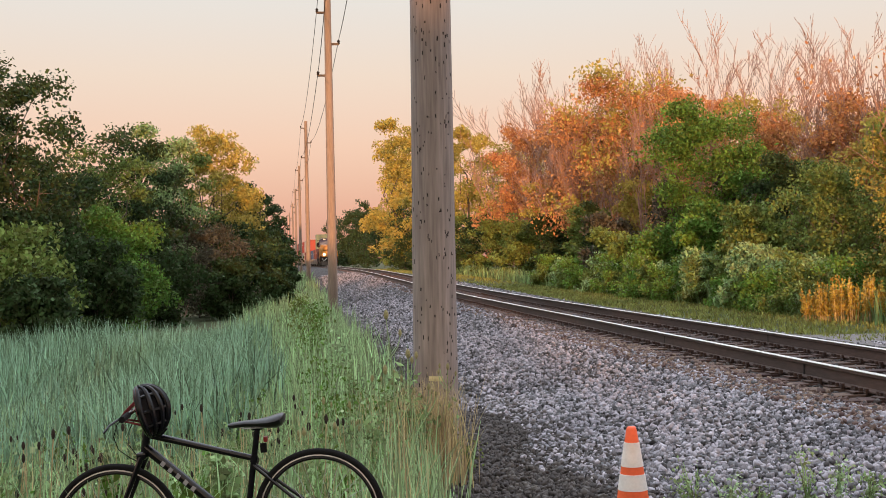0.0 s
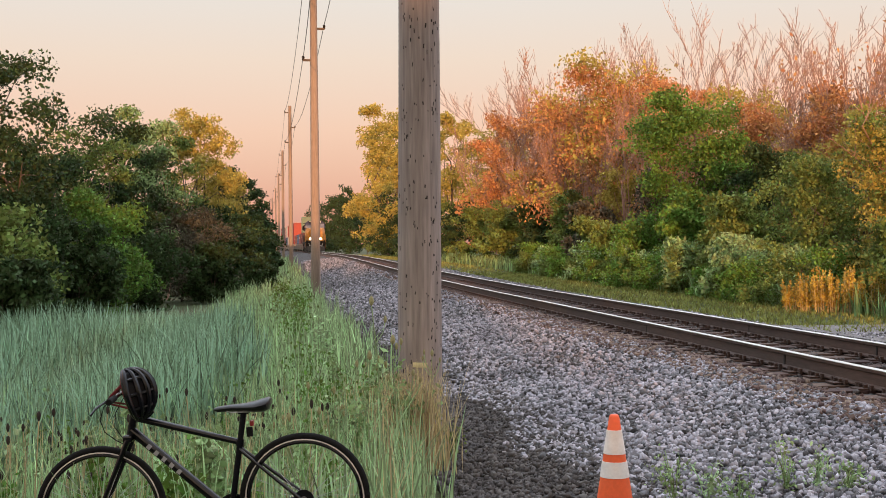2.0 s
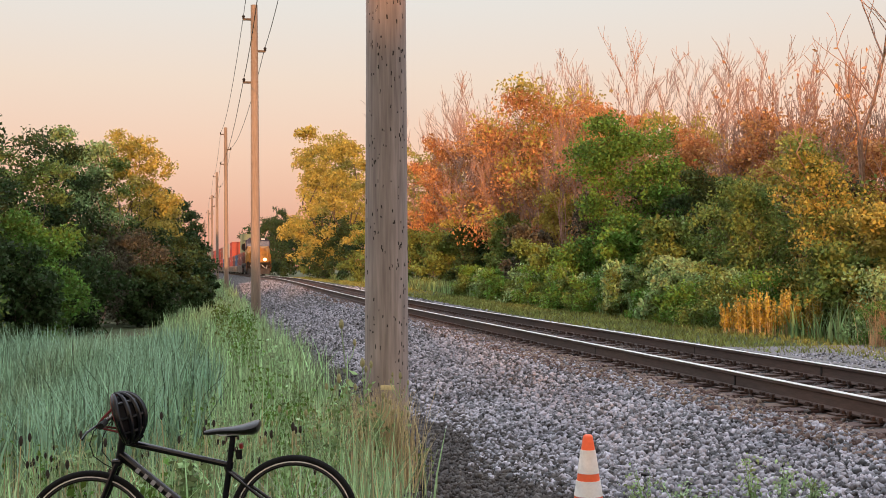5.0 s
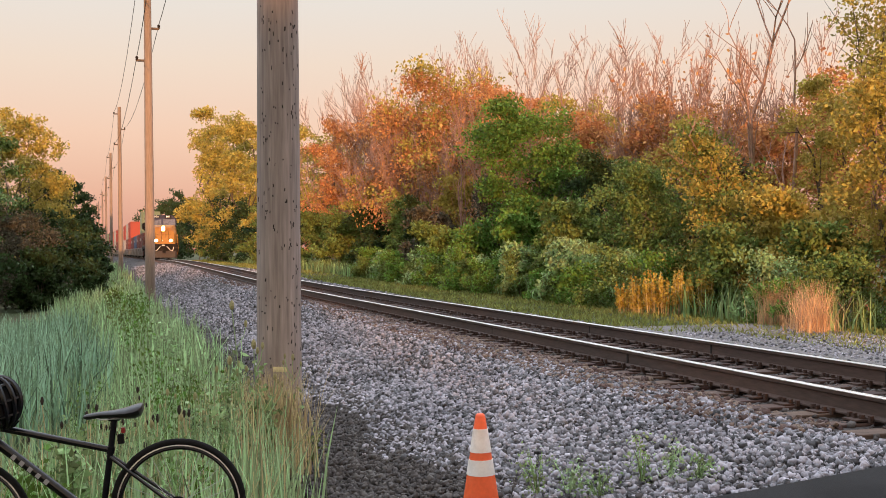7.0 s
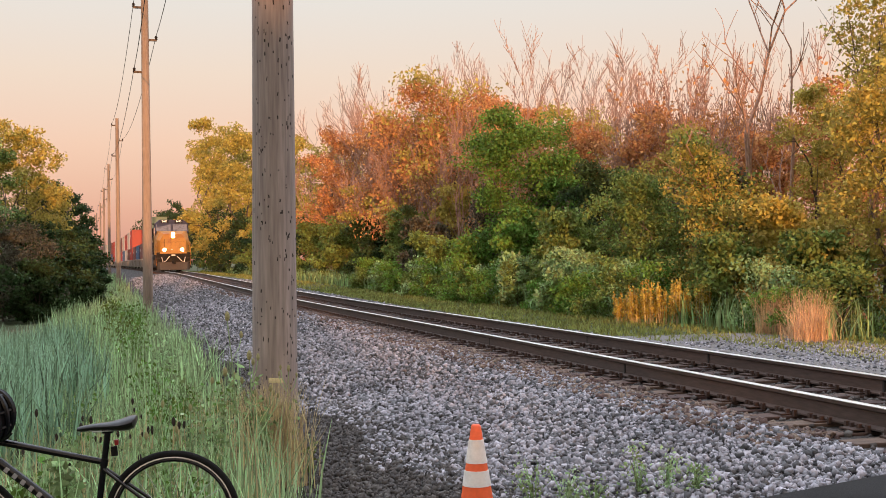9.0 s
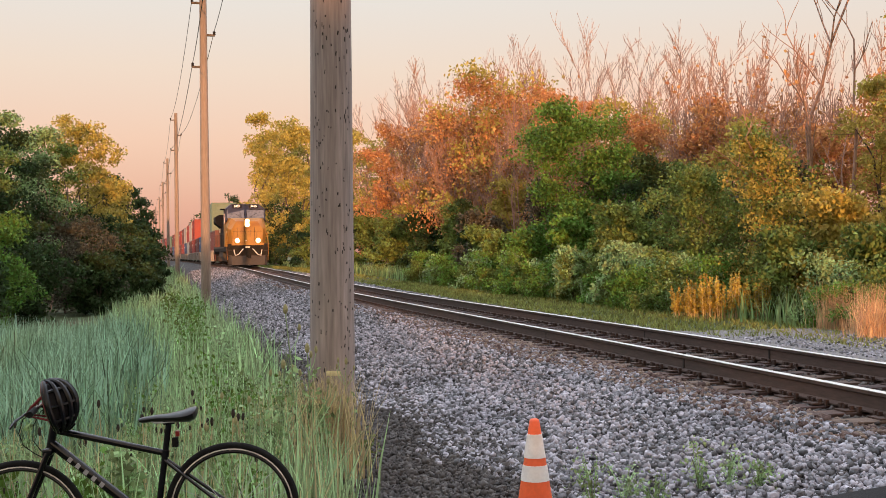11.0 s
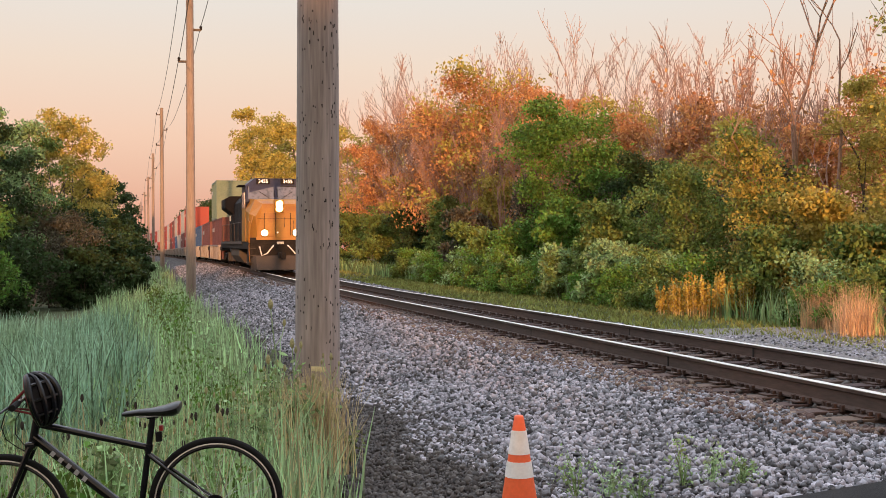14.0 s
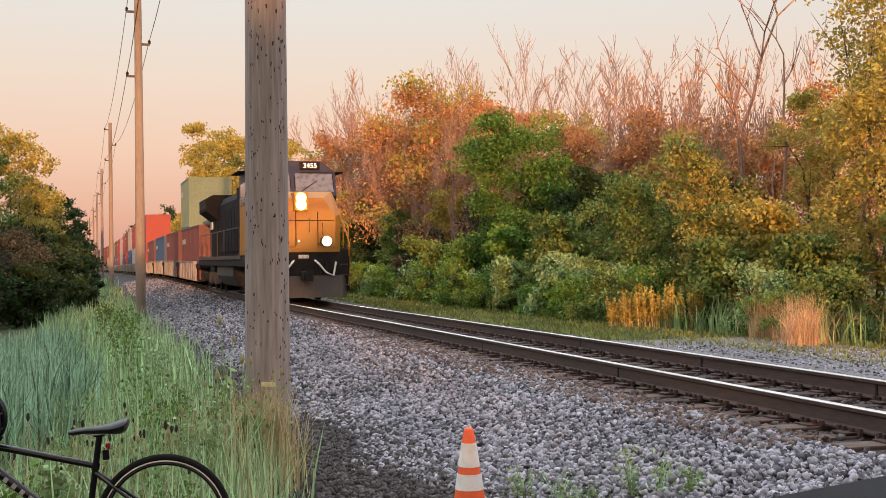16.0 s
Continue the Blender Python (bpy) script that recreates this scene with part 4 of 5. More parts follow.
def locomotive():
    """Front at y = 0, body behind it along +y, rail top at z = 0."""
    t = thing("locomotive", pose(0, 0, 0), "yellow-nosed dark blue diesel locomotive with lit headlights", "locomotive", "train")
    part("underframe", box((-1.5, 0.9, 1.15), (1.5, 21.6, 1.55), 0.03), T["black"], t)
    # plough, step wells and coupler
    part("plough", loft([[(-1.45, 0.75, 0.12), (1.45, 0.75, 0.12), (1.45, 0.75, 0.85), (-1.45, 0.75, 0.85)], [(-1.2, 0.2, 0.14), (1.2, 0.2, 0.14), (1.25, 0.45, 0.85), (-1.25, 0.45, 0.85)]]), T["grey"], t, "dusty grey snow plough")
    part("pilot", box((-1.5, 0.62, 0.75), (1.5, 0.95, 1.75), 0.04), T["black"], t)
    cp = part("coupler", box((-0.14, -0.1, 0.72), (0.14, 0.7, 1.0), 0.05), T["black"], t)
    part("knuckle", tube((0.05, -0.12, 0.68), (0.05, -0.12, 1.04), 0.12, n=10), T["black"], cp)
    for sx in (-1, 1):
        part("step_well", box((sx * 1.22, 0.75, 0.35), (sx * 1.56, 1.5, 1.5), 0.03), T["black"], t)
        bm = bmesh.new()
        add_sweep(bm, [(sx * 0.35, 0.55, 1.35), (sx * 0.45, 0.42, 1.25), (sx * 0.7, 0.38, 0.95), (sx * 0.95, 0.42, 0.85), (sx * 1.05, 0.5, 1.3)], 0.035, 6)
        part("air_hose", bm, T["white"], t, "pale brake hose")
        bm = bmesh.new()
        for y, z in ((1.5, 2.7), (0.72, 2.5)):
            add_tube(bm, (sx * 1.52, y, 1.5), (sx * 1.52, y, z), 0.02, n=6)
        add_tube(bm, (sx * 1.52, 1.5, 2.7), (sx * 1.52, 0.72, 2.5), 0.02, n=6)
        part("grab_rail", bm, T["yellow"], t)
    part("sill_stripe", box((-1.2, 0.58, 1.63), (1.2, 0.64, 1.77)), T["yellow"], t, "bright yellow anti-climber stripe")
    # nose and cab
    nose = part("nose", loft([
        [(-1.12, 1.0, 1.75), (1.12, 1.0, 1.75), (1.18, 1.12, 2.8), (0.8, 1.3, 3.45), (-0.8, 1.3, 3.45), (-1.18, 1.12, 2.8)],
        [(-1.42, 1.55, 1.75), (1.42, 1.55, 1.75), (1.45, 1.6, 2.95), (1.15, 1.75, 3.68), (-1.15, 1.75, 3.68), (-1.45, 1.6, 2.95)],
        [(-1.48, 2.9, 1.55), (1.48, 2.9, 1.55), (1.52, 2.9, 3.2), (1.42, 2.9, 3.76), (-1.42, 2.9, 3.76), (-1.52, 2.9, 3.2)]]), T["yellow"], t, "deep yellow nose")
    part("nose_door", box((-0.75, 0.99, 1.8), (-0.2, 1.06, 3.0), 0.02), T["yellow"], nose)
    for x in (-0.76, -0.19, 0.55):
        part("nose_seam", box((x - 0.012, 0.985, 1.85), (x + 0.012, 1.0, 2.98)), T["black"], nose, "dark panel seam")
    part("nose_seam", box((-1.1, 0.985, 2.68), (1.1, 1.0, 2.70)), T["black"], nose, "dark panel seam")
    part("nose_grab_iron", add_sweep(bmesh.new(), [(0.25, 1.0, 2.3), (0.25, 0.93, 2.3), (0.25, 0.93, 2.75), (0.25, 1.0, 2.75)], 0.014, 5), T["grey"], nose)
    part("nose_grab_iron", add_sweep(bmesh.new(), [(0.7, 1.0, 2.2), (0.7, 0.93, 2.2), (0.7, 0.93, 2.6), (0.7, 1.0, 2.6)], 0.014, 5), T["grey"], nose)
    part("class_light", tube((-0.1, 0.96, 2.0), (-0.1, 1.0, 2.0), 0.035, n=12), T["board"], nose, "small pale marker lamp")
    part("number_bar", box((-0.18, 0.6, 1.42), (0.16, 0.62, 1.54)), T["white"], t, "small white plate")
    part("headlight_box", box((-0.24, 1.0, 3.0), (0.24, 1.6, 3.64), 0.05), T["yellow"], nose)
    for z in (3.2, 3.44):
        part("headlight", tube((0, 0.97, z), (0, 1.0, z), 0.15, n=20), T["lamp"], nose, "glowing round headlight")
    for sx in (-1, 1):
        d = part("ditch_light_housing", tube((sx * 0.78, 0.66, 1.98), (sx * 0.78, 0.9, 1.98), 0.175, n=14), T["black"], t)
        part("ditch_light", tube((sx * 0.78, 0.63, 1.98), (sx * 0.78, 0.66, 1.98), 0.15, n=20), T["ditch"], d, "glowing ditch light")
    cab = part("cab", loft([
        [(-1.52, 2.5, 3.6), (1.52, 2.5, 3.6), (1.52, 2.78, 4.45), (1.05, 2.84, 4.82), (-1.05, 2.84, 4.82), (-1.52, 2.78, 4.45)],
        [(-1.52, 5.1, 1.55), (1.52, 5.1, 1.55), (1.52, 5.1, 4.45), (1.05, 5.1, 4.88), (-1.05, 5.1, 4.88), (-1.52, 5.1, 4.45)]]), T["cab_blue"], t, "dark blue cab")
    part("cab_side", box((-1.53, 2.95, 1.55), (1.53, 5.05, 3.6), 0.03), T["yellow"], cab, "deep yellow lower cab")
    for sx in (-1, 1):
        part("windscreen", loft([[(sx * 0.1, 2.52, 3.74), (sx * 1.42, 2.52, 3.74), (sx * 1.40, 2.735, 4.38), (sx * 0.1, 2.735, 4.38)],
                                 [(sx * 0.1, 2.62, 3.74), (sx * 1.42, 2.62, 3.74), (sx * 1.40, 2.835, 4.38), (sx * 0.1, 2.835, 4.38)]]), T["glass"], cab, "dark windscreen")
        part("window_frame", loft([[(sx * 0.06, 2.535, 3.69), (sx * 1.46, 2.535, 3.69), (sx * 1.44, 2.755, 4.43), (sx * 0.06, 2.755, 4.43)],
                                   [(sx * 0.06, 2.63, 3.69), (sx * 1.46, 2.63, 3.69), (sx * 1.44, 2.85, 4.43), (sx * 0.06, 2.85, 4.43)]]), T["black"], cab, "black windscreen frame")
        part("wiper", tube((sx * 0.3, 2.49, 3.76), (sx * 0.85, 2.62, 4.12), 0.012, n=5), T["black"], cab)
        part("side_window", box((sx * 1.515, 3.3, 3.3), (sx * 1.545, 4.6, 4.1)), T["glass"], cab)
        part("sunshade", box((sx * 1.53, 2.9, 4.42), (sx * 1.85, 4.7, 4.47), 0.01), T["navy"], cab)
        nb = part("number_board", box((sx * 0.28, 2.72, 4.52), (sx * 0.98, 2.86, 4.78), 0.02), T["black"], cab)
        cu = bpy.data.curves.new("road_number", "FONT")
        cu.body, cu.size, cu.align_x, cu.align_y, cu.extrude = "3455", 0.25, "CENTER", "CENTER", 0.004
        tmp = new("road_number", cu)
        bpy.context.view_layer.update()
        me = bpy.data.meshes.new_from_object(tmp.evaluated_get(bpy.context.evaluated_depsgraph_get()))
        bpy.data.objects.remove(tmp)
        me.materials.clear()
        me.materials.append(T["board"])
        link_part("road_number", me, nb, "lit white road number").matrix_local = pose(sx * 0.63, 2.712, 4.65, 90, 0, 0)
    part("roof_horn", tube((0, 3.4, 4.75), (0, 4.1, 4.75), 0.06, n=8), T["grey"], cab)
    # hoods
    hood = part("engine_hood", prism([(-0.95, 1.55), (0.95, 1.55), (0.95, 3.9), (0.7, 4.25), (-0.7, 4.25), (-0.95, 3.9)], 5.1, 17.4), T["navy"], t, "dark blue engine hood")
    for i in range(9):
        for sx in (-1, 1):
            part("hood_door", box((sx * 0.945, 6.6 + i * 1.12, 1.75), (sx * 0.985, 7.6 + i * 1.12, 3.6), 0.012), T["navy"], hood)
    for sx in (-1, 1):
        part("air_intake", box((sx * 0.9, 5.2, 2.6), (sx * 1.45, 6.5, 4.1), 0.05), T["navy"], hood)
    part("exhaust_stack", box((-0.35, 12.0, 4.2), (0.35, 12.9, 4.55), 0.03), T["black"], hood)
    rad = part("radiator_section", prism([(-1.0, 1.55), (1.0, 1.55), (1.0, 3.3), (1.52, 3.7), (1.52, 4.28), (1.2, 4.45), (-1.2, 4.45), (-1.52, 4.28), (-1.52, 3.7), (-1.0, 3.3)], 17.4, 20.8), T["navy"], t, "flared dark blue radiator section")
    for sx in (-1, 1):
        part("radiator_grille", box((sx * 1.515, 17.7, 3.8), (sx * 1.545, 20.5, 4.22)), T["black"], rad)
        part("number_plate_panel", box((sx * 1.0, 19.4, 2.9), (sx * 1.03, 20.4, 3.25)), T["white"], rad, "small white number panel")
        bm = bmesh.new()
        for i in range(7):
            add_tube(bm, (sx * 1.48, 5.6 + i * 2.5, 1.5), (sx * 1.48, 5.6 + i * 2.5, 2.6), 0.018, n=5)
        add_tube(bm, (sx * 1.48, 5.6, 2.6), (sx * 1.48, 20.6, 2.6), 0.018, n=5)
        part("handrail", bm, T["grey"], t, "grey handrail along the walkway")
        part("walkway_edge", box((sx * 1.49, 5.2, 1.42), (sx * 1.53, 21.2, 1.56)), T["grey"], t)
    part("fuel_tank", prism([(-1.4, 0.75), (-1.1, 0.35), (1.1, 0.35), (1.4, 0.75), (1.4, 1.2), (-1.4, 1.2)], 8.2, 14.0), T["grey"], t, "dusty fuel tank")
    for sx in (-1, 1):
        for z in (0.5, 0.85, 1.2):
            part("step", box((sx * 1.2, 0.6, z), (sx * 1.58, 0.76, z + 0.03)), T["grey"], t)
        part("corner_rail", add_sweep(bmesh.new(), [(sx * 1.5, 0.7, 0.5), (sx * 1.56, 0.66, 1.2), (sx * 1.55, 0.68, 1.9), (sx * 1.42, 0.85, 2.5), (sx * 1.3, 1.05, 2.9)], 0.02, 6), T["yellow"], t, "yellow corner handrail")
        for k in range(3):
            part("coupling_hose", add_sweep(bmesh.new(), [(sx * (0.5 + 0.12 * k), 0.6, 1.3), (sx * (0.5 + 0.12 * k), 0.5, 1.05), (sx * (0.52 + 0.12 * k), 0.48, 0.8)], 0.022, 5), T["black"], t)
    truck(t, 4.4, 3, 2.0)
    truck(t, 17.8, 3, 2.0)
    return t


def container(mat, label, length=12.19, h=2.9):
    """A ribbed steel container with corner castings; base at z = 0, front at y = 0."""
    t = thing("container", pose(0, 0, 0), label, "container", "containers on the train")
    outline_l, outline_r = [], []
    n = 22
    for i in range(n):
        y0 = 0.2 + (length - 0.4) * i / n
        st = (length - 0.4) / n
        for u, d in ((0.0, 0.0), (0.35, 0.0), (0.5, 0.04), (0.85, 0.04)):
            outline_r.append((1.2 - d, y0 + u * st))
            outline_l.append((-1.2 + d, y0 + u * st))
    ring = [(-1.2, 0.02), (1.2, 0.02)] + outline_r + [(1.2, length - 0.02), (-1.2, length - 0.02)] + outline_l[::-1]
    part("box_body", loft([[(x, y, 0.12) for x, y in ring], [(x, y, h - 0.1) for x, y in ring]]), mat, t)
    bm = bmesh.new()
    for x in (-1.22, 1.1):
        for y in (0, length - 0.12):
            add_box(bm, (x, y, 0), (x + 0.12, y + 0.12, h))
        add_box(bm, (x, 0.12, 0), (x + 0.12, length - 0.12, 0.13))
        add_box(bm, (x, 0.12, h - 0.1), (x + 0.12, length - 0.12, h))
    for y in (0, length - 0.12):
        add_box(bm, (-1.1, y, 0), (1.1, y + 0.1, 0.13))
        add_box(bm, (-1.1, y, h - 0.1), (1.1, y + 0.1, h))
    part("corner_frame", bm, mat, t)
    part("panel_mark", box((-1.215, length * 0.74, h * 0.68), (-1.2, length * 0.93, h * 0.78)), T["pale"], t, "pale lettering block")
    return t


def well_car():
    t = thing("well_car", pose(0, 0, 0), "silver-grey railway well car carrying containers", "well car", "train")
    for sx in (-1, 1):
        bm = prism([(sx * 1.3, 0.28), (sx * 1.42, 0.28), (sx * 1.42, 1.25), (sx * 1.48, 1.25), (sx * 1.48, 1.33), (sx * 1.3, 1.33)], 1.9, 12.7)
        for i in range(9):
            add_box(bm, (sx * 1.42, 2.3 + i * 1.15, 0.3), (sx * 1.47, 2.4 + i * 1.15, 1.25))
        part("side_sill", bm, T["silver"], t)
    part("floor_pan", box((-1.3, 1.1, 0.26), (1.3, 13.5, 0.34)), T["black"], t)
    for y0, y1 in ((-0.2, 1.9), (12.7, 14.8)):
        part("end_platform", box((-1.35, y0, 0.95), (1.35, y1, 1.2), 0.03), T["black"], t)
    truck(t, 0.0, 2, 1.78)
    return t


CONSIST = [("maroon", "green"), ("maroon", None), ("blue", None), ("maroon", None), ("red", "red"), ("maroon", "pale"), ("pale", "red"), ("blue", "pale"), ("red", "maroon"), ("maroon", "red"), ("pale", "pale"), ("red", "red"), ("blue", "maroon"),
           ("maroon", "green"), ("red", "pale"), ("pale", "red"), ("maroon", "maroon"), ("red", "red"), ("blue", "pale"), ("red", "maroon"), ("maroon", "red"), ("pale", "maroon"), ("red", "red")]
WORDS = {"maroon": "faded maroon", "green": "pale green", "blue": "blue", "red": "bright red", "pale": "off-white"}
loco = locomotive()
MOVERS = [(loco, 0.0, 0.0)]
masters = {k: container(T[k], WORDS[k] + " ribbed steel container") for k in ("maroon", "blue", "red", "pale")}
masters["green"] = container(T["green"], "short pale green ribbed steel container", 6.06)
used = set()
car0 = well_car()
for i, (low, high) in enumerate(CONSIST):
    y = 23.2 + i * 14.6
    car = car0 if i == 0 else copy_thing(car0, pose(0, 0, 0))
    MOVERS.append((car, y, 0.0))
    for key, z in ((low, 0.36), (high, 3.28)):
        if key:
            c = masters[key] if key not in used else copy_thing(masters[key], pose(0, 0, 0))
            used.add(key)
            MOVERS.append((c, y + (7.3 if key == "green" else 1.2), z))


def motions():
    """The train rolls towards the viewer at an even pace."""
    for ob, dy, dz in MOVERS:
        rows = []
        for t in (0, 0.2, 1, 2, 3.5, 5, 6.5, 8, 9.5, 11, 12.5, 14, 15, 15.8, 16):
            y = TRAIN_AT_END + SPEED * (16.0 - t) + dy
            ahead = y + 12
            turn = math.degrees(math.atan2(float(track_x(ahead) - track_x(y)), 12))
            tilt = math.degrees(math.atan2(float(track_z(ahead) - track_z(y)), 12))
            rows.append((t, pose(float(track_x(y)), y, dz + float(track_z(y)), tilt, 0, -turn)))
        walk(ob, rows)


SPEED, TRAIN_AT_END = 9.95, 37.0

CONE_X, CONE_Y, CONE_Z = -4.306, 7.524, -0.575
BIKE_POSE = pose(-6.284, 6.54, -0.106, 0, 3.7, 169.4)

# ---- loose stones of the ballast ----
CUBE = np.array([(-1, -1, -1), (1, -1, -1), (1, 1, -1), (-1, 1, -1), (-1, -1, 1), (1, -1, 1), (1, 1, 1), (-1, 1, 1)], float)
CUBE_F = np.array([(0, 3, 2, 1), (4, 5, 6, 7), (0, 1, 5, 4), (1, 2, 6, 5), (2, 3, 7, 6), (3, 0, 4, 7)])


def stones(name, rs, xy, size, mat, label, sink=0.2):
    n = len(xy)
    c = np.stack([xy[:, 0], xy[:, 1], heights(xy[:, 0], xy[:, 1]) + size * rs.uniform(-sink, 1.0, n)], 1)
    shape = CUBE[None] * rs.uniform(0.62, 1.0, (n, 8, 3)) * rs.uniform(0.45, 1.35, (n, 1, 3))
    v = np.einsum("nij,nkj->nki", rand_rot(rs, n), shape) * size[:, None, None] + c[:, None, :]
    f = (np.arange(n)[:, None, None] * 8 + CUBE_F[None]).reshape(-1, 4)
    ob = link_part(name, fast_mesh(name, v.reshape(-1, 3), f, mat))
    return tagged(ob, label, "ballast", kind="stuff")


rs = np.random.RandomState(9)
near_xy = np.concatenate([scatter(rs, 26000, -4.75, -1.3, 6.2, 14), scatter(rs, 13000, -4.75, -1.3, 14, 24), scatter(rs, 9000, -4.8, -1.3, 24, 45), scatter(rs, 5500, -4.8, -1.3, 45, 100),
                          scatter(rs, 5000, 1.35, 3.3, 7, 30), scatter(rs, 2500, 1.35, 3.3, 30, 80)])
near_xy = near_xy[(near_xy[:, 0] > -4.15 - 0.02 * (near_xy[:, 1] - 7) + 0.35 * np.sin(near_xy[:, 1] * 1.7) * rs.rand(len(near_xy)))]
sizes = rs.uniform(0.010, 0.027, len(near_xy)) * (1 + np.clip(near_xy[:, 1] - 14, 0, 60) * 0.012)
stones("ballast_stones", rs, near_xy, sizes, M["stone"], "loose angular grey ballast stones")
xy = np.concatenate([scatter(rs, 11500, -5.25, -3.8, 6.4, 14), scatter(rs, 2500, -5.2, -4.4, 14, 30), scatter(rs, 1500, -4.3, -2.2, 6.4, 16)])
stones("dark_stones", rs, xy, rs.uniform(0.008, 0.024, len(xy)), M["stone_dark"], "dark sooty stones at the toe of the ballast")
xy = np.concatenate([scatter(rs, 6000, -1.3, 1.3, 6.9, 30), scatter(rs, 3000, -1.3, 1.3, 30, 70)])
stones("crib_stones", rs, xy, rs.uniform(0.014, 0.028, len(xy)), M["stone_dark"], "small dirty stones between the ties", 0.9)
xy = scatter(rs, 6000, 3.6, 6.6, 8, 20)
stones("lane_stones", rs, xy, rs.uniform(0.012, 0.028, len(xy)), M["stone"], "scattered grey lane gravel across the track", 0.4)

xy = np.concatenate([scatter(rs, 6500, -1.85, -1.1, 8.1, 24), scatter(rs, 2000, -1.9, -1.25, 24, 60), scatter(rs, 2000, 1.25, 1.9, 8.1, 30)])
stones("rusty_stones", rs, xy, rs.uniform(0.013, 0.03, len(xy)), M["stone_rust"], "rust-stained stones beside the tie ends")
for x0, x1 in ((-0.66, 0.66), (0.84, 1.75)):
    panel = part("crossing_panel", box((x0, 2.0, -0.2), (x1, 7.9, -0.006), 0.012), M["panel"])
    tagged(panel, "dark tarred timber crossing panel between the rails", "crossing panel", "crossing panels", "structure")

# ---- traffic cone ----
C_OR = material("fluorescent_orange_plastic", (0.85, 0.13, 0.035), 0.5, var=0.08, scale=5, fine=40, bump=0.05, second=(0.75, 0.12, 0.04))
C_WH = material("white_reflective_collar", (0.78, 0.76, 0.74), 0.45, var=0.06, scale=8, fine=60, bump=0.03, second=(0.66, 0.64, 0.62))
C_BK = material("black_rubber_base", (0.03, 0.03, 0.03), 0.8, var=0.2, bump=0.2)
cone = thing("traffic_cone", pose(CONE_X, CONE_Y, CONE_Z), "orange traffic cone with two white reflective collars", "traffic cone")
part("base", box((-0.18, -0.18, 0), (0.18, 0.18, 0.035), 0.012), C_BK, cone, "black rubber base")
CR = lambda z: 0.030 + (0.71 - z) / 0.675 * 0.105
part("body", lathe([(CR(0.035), 0.035), (CR(0.3), 0.3), (CR(0.5), 0.5), (CR(0.69), 0.69), (0.028, 0.705), (0.02, 0.71)], 32), C_OR, cone, smooth=True)
for z0, z1 in ((0.462, 0.614), (0.315, 0.416)):
    part("collar", lathe([(CR(z0) - 0.004, z0), (CR(z0) + 0.003, z0 + 0.001), (CR(z1) + 0.003, z1 - 0.001), (CR(z1) - 0.004, z1)], 32), C_WH, cone, "white reflective collar", smooth=True)

# ---- bicycle ----
B = {
    "frame": material("glossy_black_bike_paint", (0.006, 0.0065, 0.008), 0.16, var=0.1, scale=4, fine=60, bump=0.02),
    "tyre": material("black_tyre_rubber", (0.010, 0.010, 0.010), 0.9, var=0.25, scale=10, fine=150, bump=0.3, spec=0.2),
    "mark": material("dull_silver_lettering", (0.35, 0.35, 0.36), 0.45, var=0.1, bump=0),
    "stripe": material("pale_reflective_stripe", (0.72, 0.66, 0.60), 0.4, var=0.06, bump=0),
    "alloy": material("brushed_alloy", (0.55, 0.55, 0.56), 0.35, 1.0, var=0.1, bump=0.03),
    "saddle": material("worn_black_saddle_vinyl", (0.010, 0.010, 0.013), 0.3, var=0.15, scale=8, fine=80, bump=0.08),
    "red": material("red_reflector", (0.35, 0.02, 0.02), 0.3, var=0.05, bump=0),
    "strap": material("dark_red_padding", (0.16, 0.012, 0.015), 0.8, var=0.2, bump=0.1),
    "shell": material("glossy_black_helmet_shell", (0.005, 0.006, 0.009), 0.25, var=0.1, bump=0.02, spec=0.35),
    "foam": material("black_helmet_foam", (0.012, 0.011, 0.013), 0.85, var=0.2, fine=120, bump=0.1),
}
bike = thing("bicycle", BIKE_POSE, "black city bicycle parked in weeds beside the road", "bicycle")
WR = 0.347


def bike_wheel(x, z, turn=0.0):
    m = pose(x, 0, z, 0, 0, turn)
    circ = lambda r: [(r * math.cos(2 * math.pi * k / 56), 0, r * math.sin(2 * math.pi * k / 56)) for k in range(56)]
    bm = add_sweep(bmesh.new(), circ(WR - 0.019), 0.019, 10, True)
    w = part("wheel", bm, B["tyre"], bike, "black tyre with a pale reflective stripe", smooth=True)
    w.matrix_local = m
    part("rim", add_sweep(bmesh.new(), circ(WR - 0.048), 0.011, 8, True), B["frame"], w, smooth=True)
    bm = add_sweep(bmesh.new(), [(a, -0.0135, c) for a, _, c in circ(WR - 0.0345)], 0.004, 6, True)
    add_sweep(bm, [(a, 0.0135, c) for a, _, c in circ(WR - 0.0345)], 0.004, 6, True)
    part("reflective_stripe", bm, B["stripe"], w, "pale reflective stripe")
    bm = bmesh.new()
    for k in range(28):
        a = 2 * math.pi * k / 28
        b = a + (0.5 if k % 2 else -0.5)
        add_tube(bm, (0.02 * math.cos(b), 0.025 if k % 4 < 2 else -0.025, 0.02 * math.sin(b)), ((WR - 0.05) * math.cos(a), 0, (WR - 0.05) * math.sin(a)), 0.0011, n=4, caps=False)
    part("spoke_set", bm, B["alloy"], w)
    hub = part("hub", tube((0, -0.05, 0), (0, 0.05, 0), 0.02, n=14), B["alloy"], w)
    part("brake_disc", tube((0, 0.04, 0), (0, 0.043, 0), 0.055, n=28), B["frame"], hub)
    return w


